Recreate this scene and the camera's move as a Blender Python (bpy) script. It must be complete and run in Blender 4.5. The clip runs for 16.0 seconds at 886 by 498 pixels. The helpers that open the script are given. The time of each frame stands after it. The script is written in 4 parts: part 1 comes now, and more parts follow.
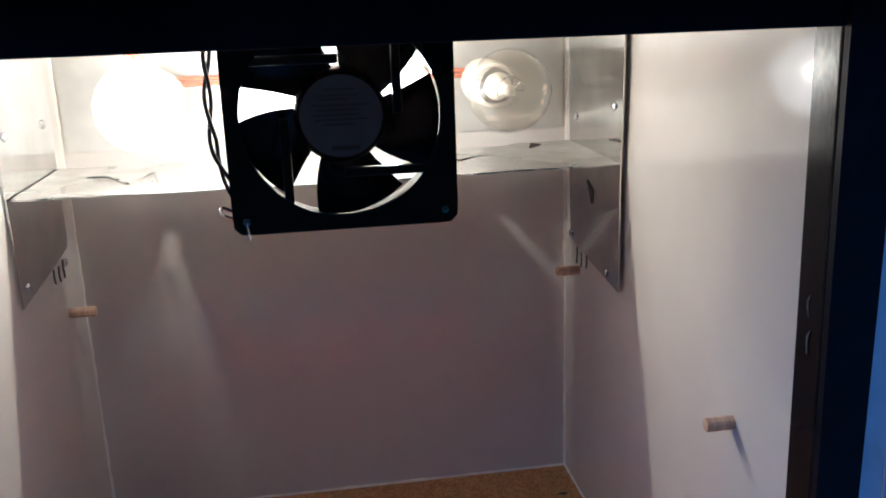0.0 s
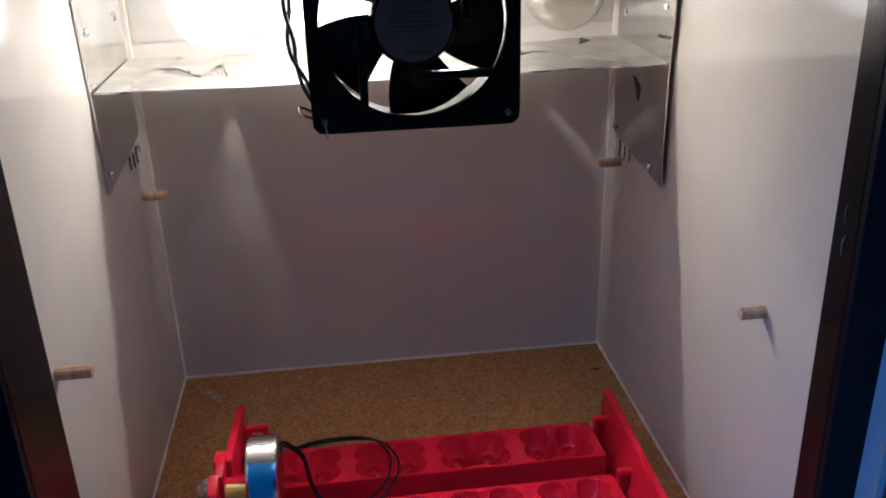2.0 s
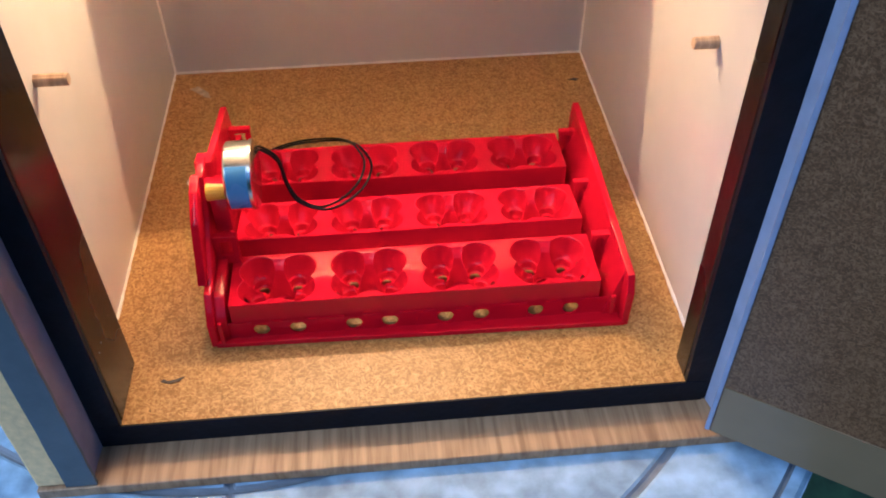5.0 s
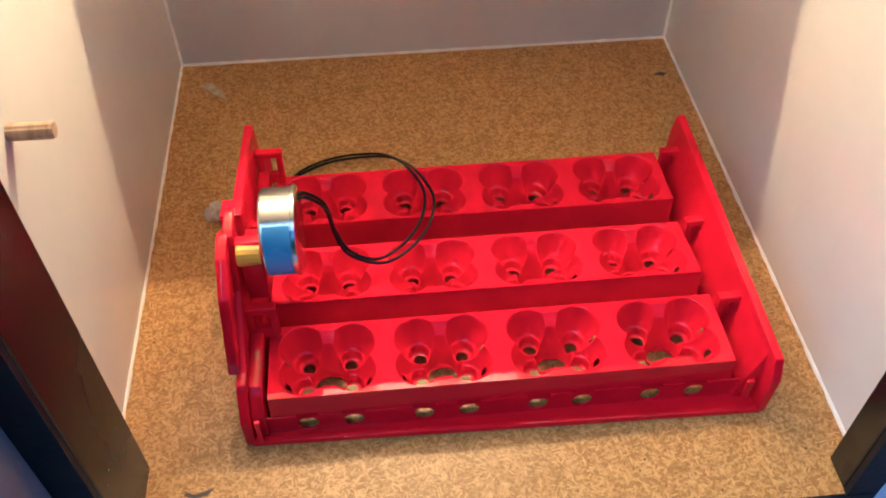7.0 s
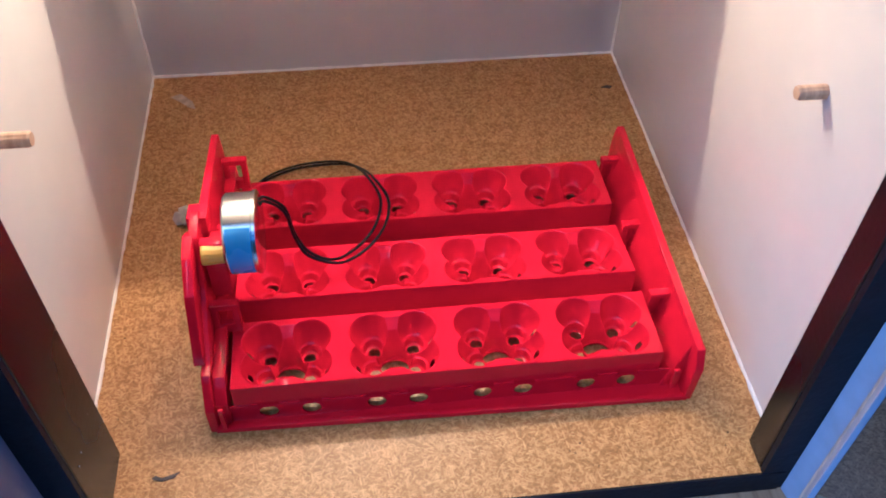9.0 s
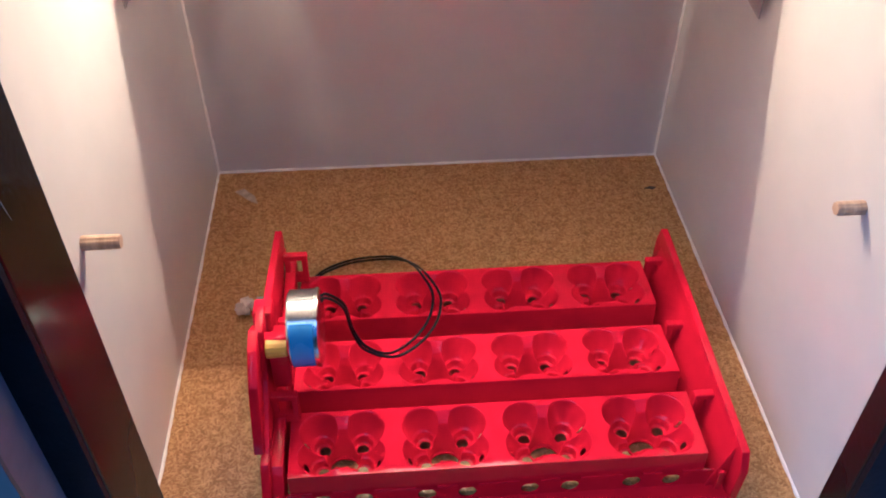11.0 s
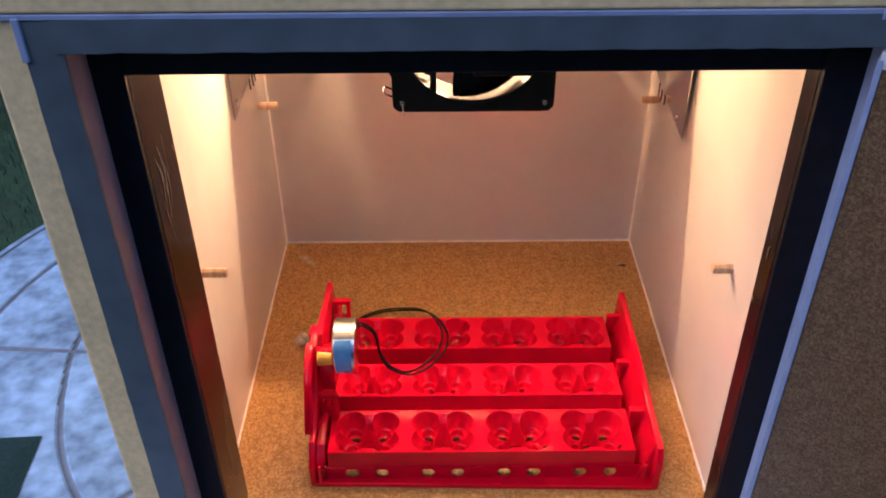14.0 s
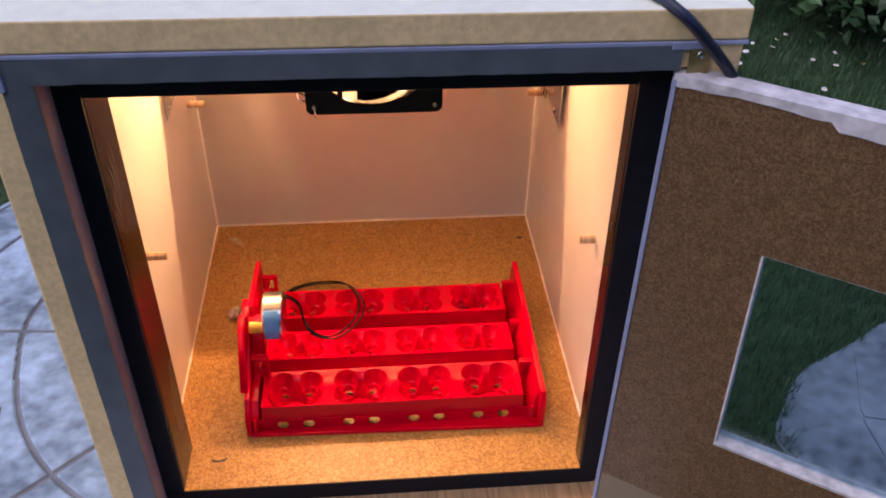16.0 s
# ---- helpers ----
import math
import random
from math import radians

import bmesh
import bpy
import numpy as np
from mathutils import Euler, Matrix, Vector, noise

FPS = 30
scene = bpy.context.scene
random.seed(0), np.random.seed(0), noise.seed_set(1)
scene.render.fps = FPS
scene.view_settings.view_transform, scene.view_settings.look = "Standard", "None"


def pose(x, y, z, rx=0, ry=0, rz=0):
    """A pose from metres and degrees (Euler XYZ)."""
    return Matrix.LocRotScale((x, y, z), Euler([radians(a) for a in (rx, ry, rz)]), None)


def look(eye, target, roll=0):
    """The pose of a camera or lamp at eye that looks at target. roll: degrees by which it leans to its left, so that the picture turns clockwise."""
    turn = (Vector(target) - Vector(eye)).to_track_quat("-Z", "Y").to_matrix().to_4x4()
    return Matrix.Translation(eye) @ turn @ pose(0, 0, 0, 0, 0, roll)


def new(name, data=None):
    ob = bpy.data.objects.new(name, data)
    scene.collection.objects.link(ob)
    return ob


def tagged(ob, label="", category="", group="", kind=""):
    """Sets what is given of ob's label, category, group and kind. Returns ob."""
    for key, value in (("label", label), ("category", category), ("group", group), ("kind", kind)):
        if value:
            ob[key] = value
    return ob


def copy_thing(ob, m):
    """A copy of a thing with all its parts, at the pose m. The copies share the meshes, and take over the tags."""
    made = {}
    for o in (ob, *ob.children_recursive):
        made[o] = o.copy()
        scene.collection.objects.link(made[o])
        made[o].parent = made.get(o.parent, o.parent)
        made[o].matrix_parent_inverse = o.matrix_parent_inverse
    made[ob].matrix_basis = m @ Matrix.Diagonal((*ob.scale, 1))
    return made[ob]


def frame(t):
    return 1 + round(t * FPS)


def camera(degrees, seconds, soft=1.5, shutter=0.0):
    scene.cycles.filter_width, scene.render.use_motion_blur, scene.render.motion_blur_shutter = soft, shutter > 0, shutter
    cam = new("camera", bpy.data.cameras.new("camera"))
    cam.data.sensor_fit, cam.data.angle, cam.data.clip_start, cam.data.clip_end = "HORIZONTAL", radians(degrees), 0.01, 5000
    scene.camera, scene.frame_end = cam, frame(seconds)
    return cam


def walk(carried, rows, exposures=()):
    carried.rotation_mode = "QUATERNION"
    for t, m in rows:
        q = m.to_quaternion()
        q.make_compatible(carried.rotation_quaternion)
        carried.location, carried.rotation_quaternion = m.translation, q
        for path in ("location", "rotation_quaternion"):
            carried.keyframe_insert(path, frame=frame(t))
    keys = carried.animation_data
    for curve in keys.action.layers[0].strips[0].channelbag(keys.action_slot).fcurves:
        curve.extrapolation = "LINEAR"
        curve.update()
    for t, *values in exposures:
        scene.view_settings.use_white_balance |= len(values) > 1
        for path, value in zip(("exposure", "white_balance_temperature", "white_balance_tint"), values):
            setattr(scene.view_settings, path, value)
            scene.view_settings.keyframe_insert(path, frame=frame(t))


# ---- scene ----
cam = camera(53.6, 16.0, soft=1.9)
PATH = [
    (0, (0.195, -0.227, 0.42), (0.474, 1.683, -0.104), -2.0),
    (0.5, (0.197, -0.227, 0.42), (0.473, 1.683, -0.104), -2.1),
    (1, (0.201, -0.227, 0.423), (0.476, 1.688, -0.084), -2.1),
    (1.5, (0.193, -0.231, 0.424), (0.449, 1.671, -0.14), -2.0),
    (2, (0.167, -0.258, 0.446), (0.379, 1.566, -0.348), -1.6),
    (2.5, (0.144, -0.314, 0.496), (0.306, 1.413, -0.499), -1.3),
    (3, (0.166, -0.347, 0.506), (0.383, 1.247, -0.682), -1.1),
    (3.2, (0.177, -0.349, 0.503), (0.398, 1.203, -0.743), -0.7),
    (5.3, (0.203, -0.233, 0.467), (0.314, 1.148, -0.975), -0.5),
    (5.5, (0.188, -0.19, 0.453), (0.342, 1.135, -1.036), 1.2),
    (6, (0.172, -0.128, 0.434), (0.334, 1.133, -1.11), 0.8),
    (6.5, (0.173, -0.117, 0.43), (0.327, 1.127, -1.129), -0.2),
    (7, (0.159, -0.12, 0.442), (0.287, 1.209, -1.047), -0.1),
    (7.5, (0.165, -0.135, 0.459), (0.336, 1.217, -1.005), 1.0),
    (8, (0.176, -0.15, 0.463), (0.366, 1.184, -1.015), 1.2),
    (8.5, (0.175, -0.152, 0.465), (0.353, 1.179, -1.017), 1.2),
    (8.7, (0.174, -0.152, 0.466), (0.354, 1.179, -1.016), 1.4),
    (10.8, (0.165, -0.159, 0.499), (0.28, 1.306, -0.858), -0.0),
    (11, (0.162, -0.161, 0.497), (0.266, 1.311, -0.853), 0.0),
    (11.5, (0.157, -0.168, 0.507), (0.222, 1.324, -0.824), -0.6),
    (12, (0.153, -0.171, 0.513), (0.191, 1.359, -0.774), -0.9),
    (12.5, (0.152, -0.182, 0.528), (0.179, 1.382, -0.718), -0.9),
    (13, (0.162, -0.201, 0.532), (0.164, 1.388, -0.683), -1.4),
    (13.5, (0.179, -0.272, 0.551), (0.122, 1.334, -0.64), -1.6),
    (14, (0.189, -0.357, 0.608), (0.186, 1.264, -0.563), -0.5),
    (14.5, (0.202, -0.433, 0.673), (0.257, 1.157, -0.539), 0.5),
    (15, (0.206, -0.446, 0.684), (0.296, 1.148, -0.521), 0.6),
    (15.5, (0.208, -0.449, 0.687), (0.34, 1.152, -0.505), 1.1),
    (16, (0.208, -0.455, 0.686), (0.359, 1.122, -0.534), 1.1),
]

EXPOSURES = [
    (0.0, -1.05, 3400, 3),
    (1.5, -1.0, 3400, 3),
    (2.0, -1.15, 3450, 5),
    (2.5, -0.5, 3600, 12),
    (3.2, 0.22, 4650, 21),
    (5.3, 0.38, 4450, 5),
    (7.0, 0.38, 4080, -1),
    (8.5, 0.36, 3720, 7),
    (11.0, 0.08, 3750, 11),
    (12.5, 0.08, 3950, 11),
    (13.5, 0.17, 4450, 19),
    (14.5, 0.37, 5750, 28),
    (16.0, 0.36, 6200, 33),
]
walk(cam, [(t, look(eye, target, roll)) for t, eye, target, roll in PATH], EXPOSURES)

# ---- world and light ----
world = bpy.data.worlds.new("evening_sky")
scene.world = world
world.use_nodes = True
wn = world.node_tree
sky = wn.nodes.new("ShaderNodeTexSky")
sky.sky_type = "NISHITA"
sky.sun_disc = False
sky.sun_elevation = radians(16)
sky.ozone_density = 4.0
sky.dust_density = 0.4
sky.sun_rotation = radians(265)
wn.links.new(sky.outputs[0], wn.nodes["Background"].inputs[0])
wn.nodes["Background"].inputs[1].default_value = 0.15

sun = new("sun", bpy.data.lights.new("sun", "SUN"))
sun.data.energy, sun.data.angle, sun.data.color = 1.75, radians(70), (1.0, 0.96, 0.90)
sun.matrix_world = look((-1.7, -0.55, 2.9), (0.2, 0.2, 0.0))


# ---- materials ----
def links(mat, a, b):
    mat.node_tree.links.new(a, b)


def material(name, base, rough=0.5, metal=0.0, var=0.12, scale=60.0, bump=0.1, bump_scale=200.0, fine=None, spec=0.5, rvar=0.08):
    """A principled surface: two scales of colour change, uneven gloss, fine relief."""
    mat = bpy.data.materials.new(name)
    mat.use_nodes = True
    n = mat.node_tree.nodes
    p = n["Principled BSDF"]
    p.inputs["Metallic"].default_value = metal
    p.inputs["Specular IOR Level"].default_value = spec
    tc = n.new("ShaderNodeTexCoord")
    big = n.new("ShaderNodeTexNoise")
    big.inputs["Scale"].default_value, big.inputs["Detail"].default_value = scale / 8, 4
    small = n.new("ShaderNodeTexNoise")
    small.inputs["Scale"].default_value, small.inputs["Detail"].default_value = scale, 6
    for t in (big, small):
        links(mat, tc.outputs["Object"], t.inputs["Vector"])
    add = n.new("ShaderNodeMath")
    add.operation = "ADD"
    links(mat, big.outputs[0], add.inputs[0])
    links(mat, small.outputs[0], add.inputs[1])
    ramp = n.new("ShaderNodeMapRange")
    ramp.inputs["From Min"].default_value, ramp.inputs["From Max"].default_value = 0.7, 1.3
    ramp.inputs["To Min"].default_value, ramp.inputs["To Max"].default_value = 1 - var, 1 + var
    links(mat, add.outputs[0], ramp.inputs["Value"])
    mul = n.new("ShaderNodeMix")
    mul.data_type, mul.blend_type = "RGBA", "MULTIPLY"
    mul.inputs["Factor"].default_value = 1.0
    mul.inputs["A"].default_value = (*base, 1)
    links(mat, ramp.outputs[0], mul.inputs["B"])
    links(mat, mul.outputs["Result"], p.inputs["Base Color"])
    rr = n.new("ShaderNodeMapRange")
    rr.inputs["From Min"].default_value, rr.inputs["From Max"].default_value = 0.3, 0.7
    rr.inputs["To Min"].default_value, rr.inputs["To Max"].default_value = max(rough - rvar, 0.02), min(rough + rvar, 1)
    links(mat, big.outputs[0], rr.inputs["Value"])
    links(mat, rr.outputs[0], p.inputs["Roughness"])
    if bump:
        bn = n.new("ShaderNodeTexNoise")
        bn.inputs["Scale"].default_value, bn.inputs["Detail"].default_value = bump_scale, 5
        links(mat, tc.outputs["Object"], bn.inputs["Vector"])
        b = n.new("ShaderNodeBump")
        b.inputs["Strength"].default_value, b.inputs["Distance"].default_value = bump, 0.001
        links(mat, bn.outputs[0], b.inputs["Height"])
        links(mat, b.outputs[0], p.inputs["Normal"])
    return mat


def chipboard(name, dark, mid, light, scale=1.0, upright=False):
    """Pressed wood chips: short fibres lying all ways, in several browns, with a few dark specks."""
    mat = bpy.data.materials.new(name)
    mat.use_nodes = True
    n = mat.node_tree.nodes
    p = n["Principled BSDF"]
    tc = n.new("ShaderNodeTexCoord")

    def math_node(op, a, b, c=0.0):
        m = n.new("ShaderNodeMath")
        m.operation = op
        for k, v in enumerate((a, b, c)):
            if isinstance(v, (int, float)):
                m.inputs[k].default_value = v
            else:
                links(mat, v, m.inputs[k])
        return m.outputs[0]

    flat = n.new("ShaderNodeMapping")
    flat.inputs["Rotation"].default_value = (radians(-90) if upright else 0, 0, 0)
    links(mat, tc.outputs["Object"], flat.inputs["Vector"])

    def flakes(turn, long, wide, keep):
        """Thin chips lying one way, some of the cells alone: 0 beside a chip, up to 1 on it."""
        mp = n.new("ShaderNodeMapping")
        mp.vector_type = "TEXTURE"
        mp.inputs["Rotation"].default_value = (0, 0, radians(turn))
        mp.inputs["Scale"].default_value = (long / scale, wide / scale, 1)
        links(mat, flat.outputs[0], mp.inputs["Vector"])
        vo = n.new("ShaderNodeTexVoronoi")
        vo.voronoi_dimensions = "2D"
        vo.inputs["Scale"].default_value = 1.0
        links(mat, mp.outputs[0], vo.inputs["Vector"])
        rgb = n.new("ShaderNodeSeparateColor")
        links(mat, vo.outputs["Color"], rgb.inputs[0])
        mr = n.new("ShaderNodeMapRange")
        mr.inputs["From Min"].default_value, mr.inputs["From Max"].default_value = 0.44, 0.30
        links(mat, vo.outputs["Distance"], mr.inputs["Value"])
        kept = math_node("LESS_THAN", rgb.outputs[0], keep)
        return math_node("MULTIPLY", math_node("MULTIPLY", mr.outputs[0], kept), rgb.outputs[1])

    pale, deep = 0.0, 0.0
    for turn, long, wide in ((12, 0.0062, 0.0011), (55, 0.0048, 0.0009), (98, 0.0068, 0.0012), (141, 0.0052, 0.0010), (170, 0.0036, 0.0008)):
        pale = math_node("MAXIMUM", flakes(turn, long, wide, 0.24), pale)
    for turn, long, wide in ((30, 0.0046, 0.0010), (118, 0.0040, 0.0009), (80, 0.0030, 0.0011)):
        deep = math_node("MAXIMUM", flakes(turn, long, wide, 0.13), deep)
    total = 0.44
    for size in (420, 1300):
        nz = n.new("ShaderNodeTexNoise")
        nz.inputs["Scale"].default_value, nz.inputs["Detail"].default_value = size * scale, 3
        links(mat, tc.outputs["Object"], nz.inputs["Vector"])
        total = math_node("MULTIPLY_ADD", nz.outputs[0], 0.2, total)
    grain = nz.outputs[0]
    cells = n.new("ShaderNodeTexVoronoi")
    cells.inputs["Scale"].default_value = 700 * scale
    links(mat, tc.outputs["Object"], cells.inputs["Vector"])
    sep = n.new("ShaderNodeSeparateColor")
    links(mat, cells.outputs["Color"], sep.inputs[0])
    total = math_node("MULTIPLY_ADD", sep.outputs[0], 0.16, total)
    patch = n.new("ShaderNodeTexNoise")
    patch.inputs["Scale"].default_value, patch.inputs["Detail"].default_value = 85, 4
    links(mat, tc.outputs["Object"], patch.inputs["Vector"])
    total = math_node("MULTIPLY_ADD", patch.outputs[0], 0.20, total)
    ramp = n.new("ShaderNodeValToRGB")
    e = ramp.color_ramp.elements
    e[0].position, e[0].color = 0.57, (*dark, 1)
    e[1].position, e[1].color = 1.03, (*light, 1)
    m = e.new(0.80)
    m.color = (*mid, 1)
    links(mat, total, ramp.inputs[0])
    dots = n.new("ShaderNodeTexVoronoi")
    dots.inputs["Scale"].default_value = 85 * scale
    links(mat, tc.outputs["Object"], dots.inputs["Vector"])
    ragged = math_node("MULTIPLY_ADD", grain, 0.16, dots.outputs["Distance"])
    near = math_node("LESS_THAN", ragged, 0.125)
    mix = n.new("ShaderNodeMix")
    mix.data_type = "RGBA"
    links(mat, near, mix.inputs["Factor"])
    colour = ramp.outputs[0]
    for mask, amount, shade in ((pale, 0.85, light), (deep, 0.4, [c * 0.75 for c in dark])):
        lay = n.new("ShaderNodeMix")
        lay.data_type = "RGBA"
        links(mat, math_node("MULTIPLY", mask, amount), lay.inputs["Factor"])
        links(mat, colour, lay.inputs["A"])
        lay.inputs["B"].default_value = (*shade, 1)
        colour = lay.outputs["Result"]
    links(mat, colour, mix.inputs["A"])
    mix.inputs["B"].default_value = (dark[0] * 0.35, dark[1] * 0.35, dark[2] * 0.4, 1)
    links(mat, mix.outputs["Result"], p.inputs["Base Color"])
    p.inputs["Roughness"].default_value = 0.4
    p.inputs["Specular IOR Level"].default_value = 0.4
    bp = n.new("ShaderNodeBump")
    bp.inputs["Strength"].default_value, bp.inputs["Distance"].default_value = 0.3, 0.0006
    links(mat, total, bp.inputs["Height"])
    links(mat, bp.outputs[0], p.inputs["Normal"])
    return mat


def plank_wood(name, dark, light):
    """Fine straight-grained wood, grain along y."""
    mat = bpy.data.materials.new(name)
    mat.use_nodes = True
    n = mat.node_tree.nodes
    p = n["Principled BSDF"]
    tc = n.new("ShaderNodeTexCoord")
    mp = n.new("ShaderNodeMapping")
    mp.inputs["Scale"].default_value = (150, 9, 40)
    links(mat, tc.outputs["Object"], mp.inputs["Vector"])
    nz = n.new("ShaderNodeTexNoise")
    nz.inputs["Scale"].default_value, nz.inputs["Detail"].default_value = 1.5, 6
    links(mat, mp.outputs[0], nz.inputs["Vector"])
    ramp = n.new("ShaderNodeValToRGB")
    e = ramp.color_ramp.elements
    e[0].position, e[0].color = 0.32, (*dark, 1)
    e[1].position, e[1].color = 0.62, (*light, 1)
    links(mat, nz.outputs[0], ramp.inputs[0])
    links(mat, ramp.outputs[0], p.inputs["Base Color"])
    p.inputs["Roughness"].default_value = 0.5
    return mat


LAMINATE = material("white_laminate", (0.65, 0.62, 0.575), 0.12, var=0.03, scale=30, bump=0.04, bump_scale=11, rvar=0.04)
CHIP = chipboard("floor_chipboard", (0.190, 0.088, 0.017), (0.325, 0.160, 0.032), (0.62, 0.37, 0.11), 0.85)
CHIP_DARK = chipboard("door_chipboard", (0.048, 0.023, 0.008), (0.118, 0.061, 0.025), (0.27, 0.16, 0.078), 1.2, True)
BLACK = material("black_paint", (0.007, 0.0085, 0.013), 0.5, spec=0.16, var=0.3, scale=90, bump=0.25, bump_scale=260)
BLACK_GLOSS = material("black_gloss_paint", (0.008, 0.007, 0.007), 0.24, spec=0.32, var=0.4, scale=40, bump=0.12, bump_scale=240, rvar=0.1)
FOAM = material("cream_foam", (0.90, 0.64, 0.30), 0.9, var=0.14, scale=190, bump=0.45, bump_scale=420)
FOAM_TOP = material("pale_foam_skin", (0.87, 0.87, 0.68), 0.75, var=0.07, scale=80, bump=0.4, bump_scale=500)
TAPE = material("grey_tape", (0.105, 0.122, 0.132), 0.42, var=0.2, scale=50, bump=0.5, bump_scale=60)
PALE_TAPE = material("pale_blue_tape", (0.30, 0.34, 0.48), 0.5, var=0.15, scale=60, bump=0.5, bump_scale=90)
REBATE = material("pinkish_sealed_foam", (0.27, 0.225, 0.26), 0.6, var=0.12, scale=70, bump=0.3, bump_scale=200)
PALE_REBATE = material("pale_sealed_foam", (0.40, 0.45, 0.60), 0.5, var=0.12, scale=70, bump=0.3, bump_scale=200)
SILICONE = material("white_sealant", (0.8, 0.76, 0.68), 0.45, var=0.08, scale=90, bump=0.5, bump_scale=180)
ALU = material("aluminium_sheet", (0.66, 0.66, 0.64), 0.13, metal=1.0, var=0.14, scale=35, bump=0.25, bump_scale=50, rvar=0.1)
ALU_TRAY = material("rubbed_aluminium", (0.74, 0.73, 0.70), 0.36, metal=0.9, var=0.2, scale=60, bump=0.4, bump_scale=70, rvar=0.18)
ALU_DULL = material("dull_aluminium", (0.62, 0.61, 0.58), 0.45, metal=0.85, var=0.1, scale=40, bump=0.3, bump_scale=40, rvar=0.15)
STEEL = material("steel", (0.6, 0.6, 0.62), 0.25, metal=1.0, var=0.1, scale=200, bump=0)
RED = material("red_plastic", (0.66, 0.0010, 0.014), 0.24, spec=0.0, var=0.05, scale=60, bump=0.06, bump_scale=120, rvar=0.08)
RED.node_tree.nodes["Principled BSDF"].inputs["Coat Weight"].default_value = 0.6
RED.node_tree.nodes["Principled BSDF"].inputs["Coat Roughness"].default_value = 0.03
DRIED = material("dried_glue", (0.46, 0.36, 0.24), 0.5, var=0.35, scale=160, bump=0.4)
YELLOW = material("yellow_plastic", (0.8, 0.47, 0.02), 0.35, var=0.06, bump=0.05)
MOTOR = material("motor_zinc_plate", (0.68, 0.68, 0.65), 0.2, metal=1.0, var=0.1, scale=120, bump=0.1)
LABEL_BLUE = material("blue_label", (0.13, 0.36, 0.68), 0.22, var=0.06, scale=90, bump=0.05)
CABLE = material("black_cable", (0.006, 0.006, 0.006), 0.4, spec=0.25, var=0.2, bump=0.1)
CABLE_BLUE = material("dark_blue_cable", (0.012, 0.016, 0.035), 0.35, var=0.2, bump=0.1)
FAN_BLACK = material("black_fan_plastic", (0.004, 0.004, 0.005), 0.3, spec=0.3, var=0.2, scale=90, bump=0.1)
DUCT = material("glossy_black_duct", (0.006, 0.006, 0.006), 0.4, spec=0.25, var=0.2, scale=90, bump=0.1)
FAN_LABEL = material("grey_fan_label", (0.075, 0.09, 0.13), 0.5, var=0.08, scale=120, bump=0)
INK = material("label_ink", (0.035, 0.04, 0.06), 0.6, var=0.05, bump=0)
DOWEL = plank_wood("dowel_wood", (0.34, 0.22, 0.125), (0.58, 0.41, 0.25))
OAK = plank_wood("pale_board", (0.24, 0.135, 0.06), (0.44, 0.28, 0.14))
COPPER = material("copper_wire", (0.55, 0.22, 0.11), 0.35, metal=0.6, var=0.15, scale=150, bump=0.2)
PARCEL = material("brown_parcel_tape", (0.22, 0.16, 0.085), 0.35, var=0.08, scale=30, bump=0.15, bump_scale=40)
WHITE_EDGE = material("white_filler", (0.60, 0.57, 0.55), 0.6, var=0.32, scale=110, bump=0.8, bump_scale=160)
STONE = material("cast_stone", (0.33, 0.43, 0.52), 0.75, var=0.5, scale=55, bump=0.5, bump_scale=120)
JOINT = material("dirty_joint", (0.20, 0.21, 0.225), 0.9, var=0.25, scale=60, bump=0.6, bump_scale=200)
KNIT = material("dark_green_knit", (0.016, 0.042, 0.03), 0.95, var=0.3, scale=300, bump=1.0, bump_scale=400)
SOIL = material("lawn_soil", (0.028, 0.055, 0.018), 0.95, var=0.4, scale=40, bump=1.0, bump_scale=60)
GRASS = material("grass", (0.036, 0.098, 0.031), 0.55, var=0.45, scale=14, bump=0)
LEAF = material("shrub_leaf", (0.06, 0.125, 0.045), 0.45, var=0.5, scale=25, bump=0)
BARK = material("bark", (0.07, 0.05, 0.035), 0.9, var=0.3, scale=60, bump=0.8, bump_scale=80)
PETAL = material("white_petal", (0.8, 0.8, 0.8), 0.6, var=0.05, bump=0)
FLAG = material("grey_flagstone", (0.25, 0.27, 0.31), 0.85, var=0.45, scale=30, bump=1.0, bump_scale=60)
LINT = material("grey_lint", (0.62, 0.54, 0.46), 0.95, var=0.15, scale=200, bump=0.8, bump_scale=300)
GRIME = material("dark_glue_residue", (0.06, 0.045, 0.04), 0.6, var=0.3, scale=200, bump=0.3)


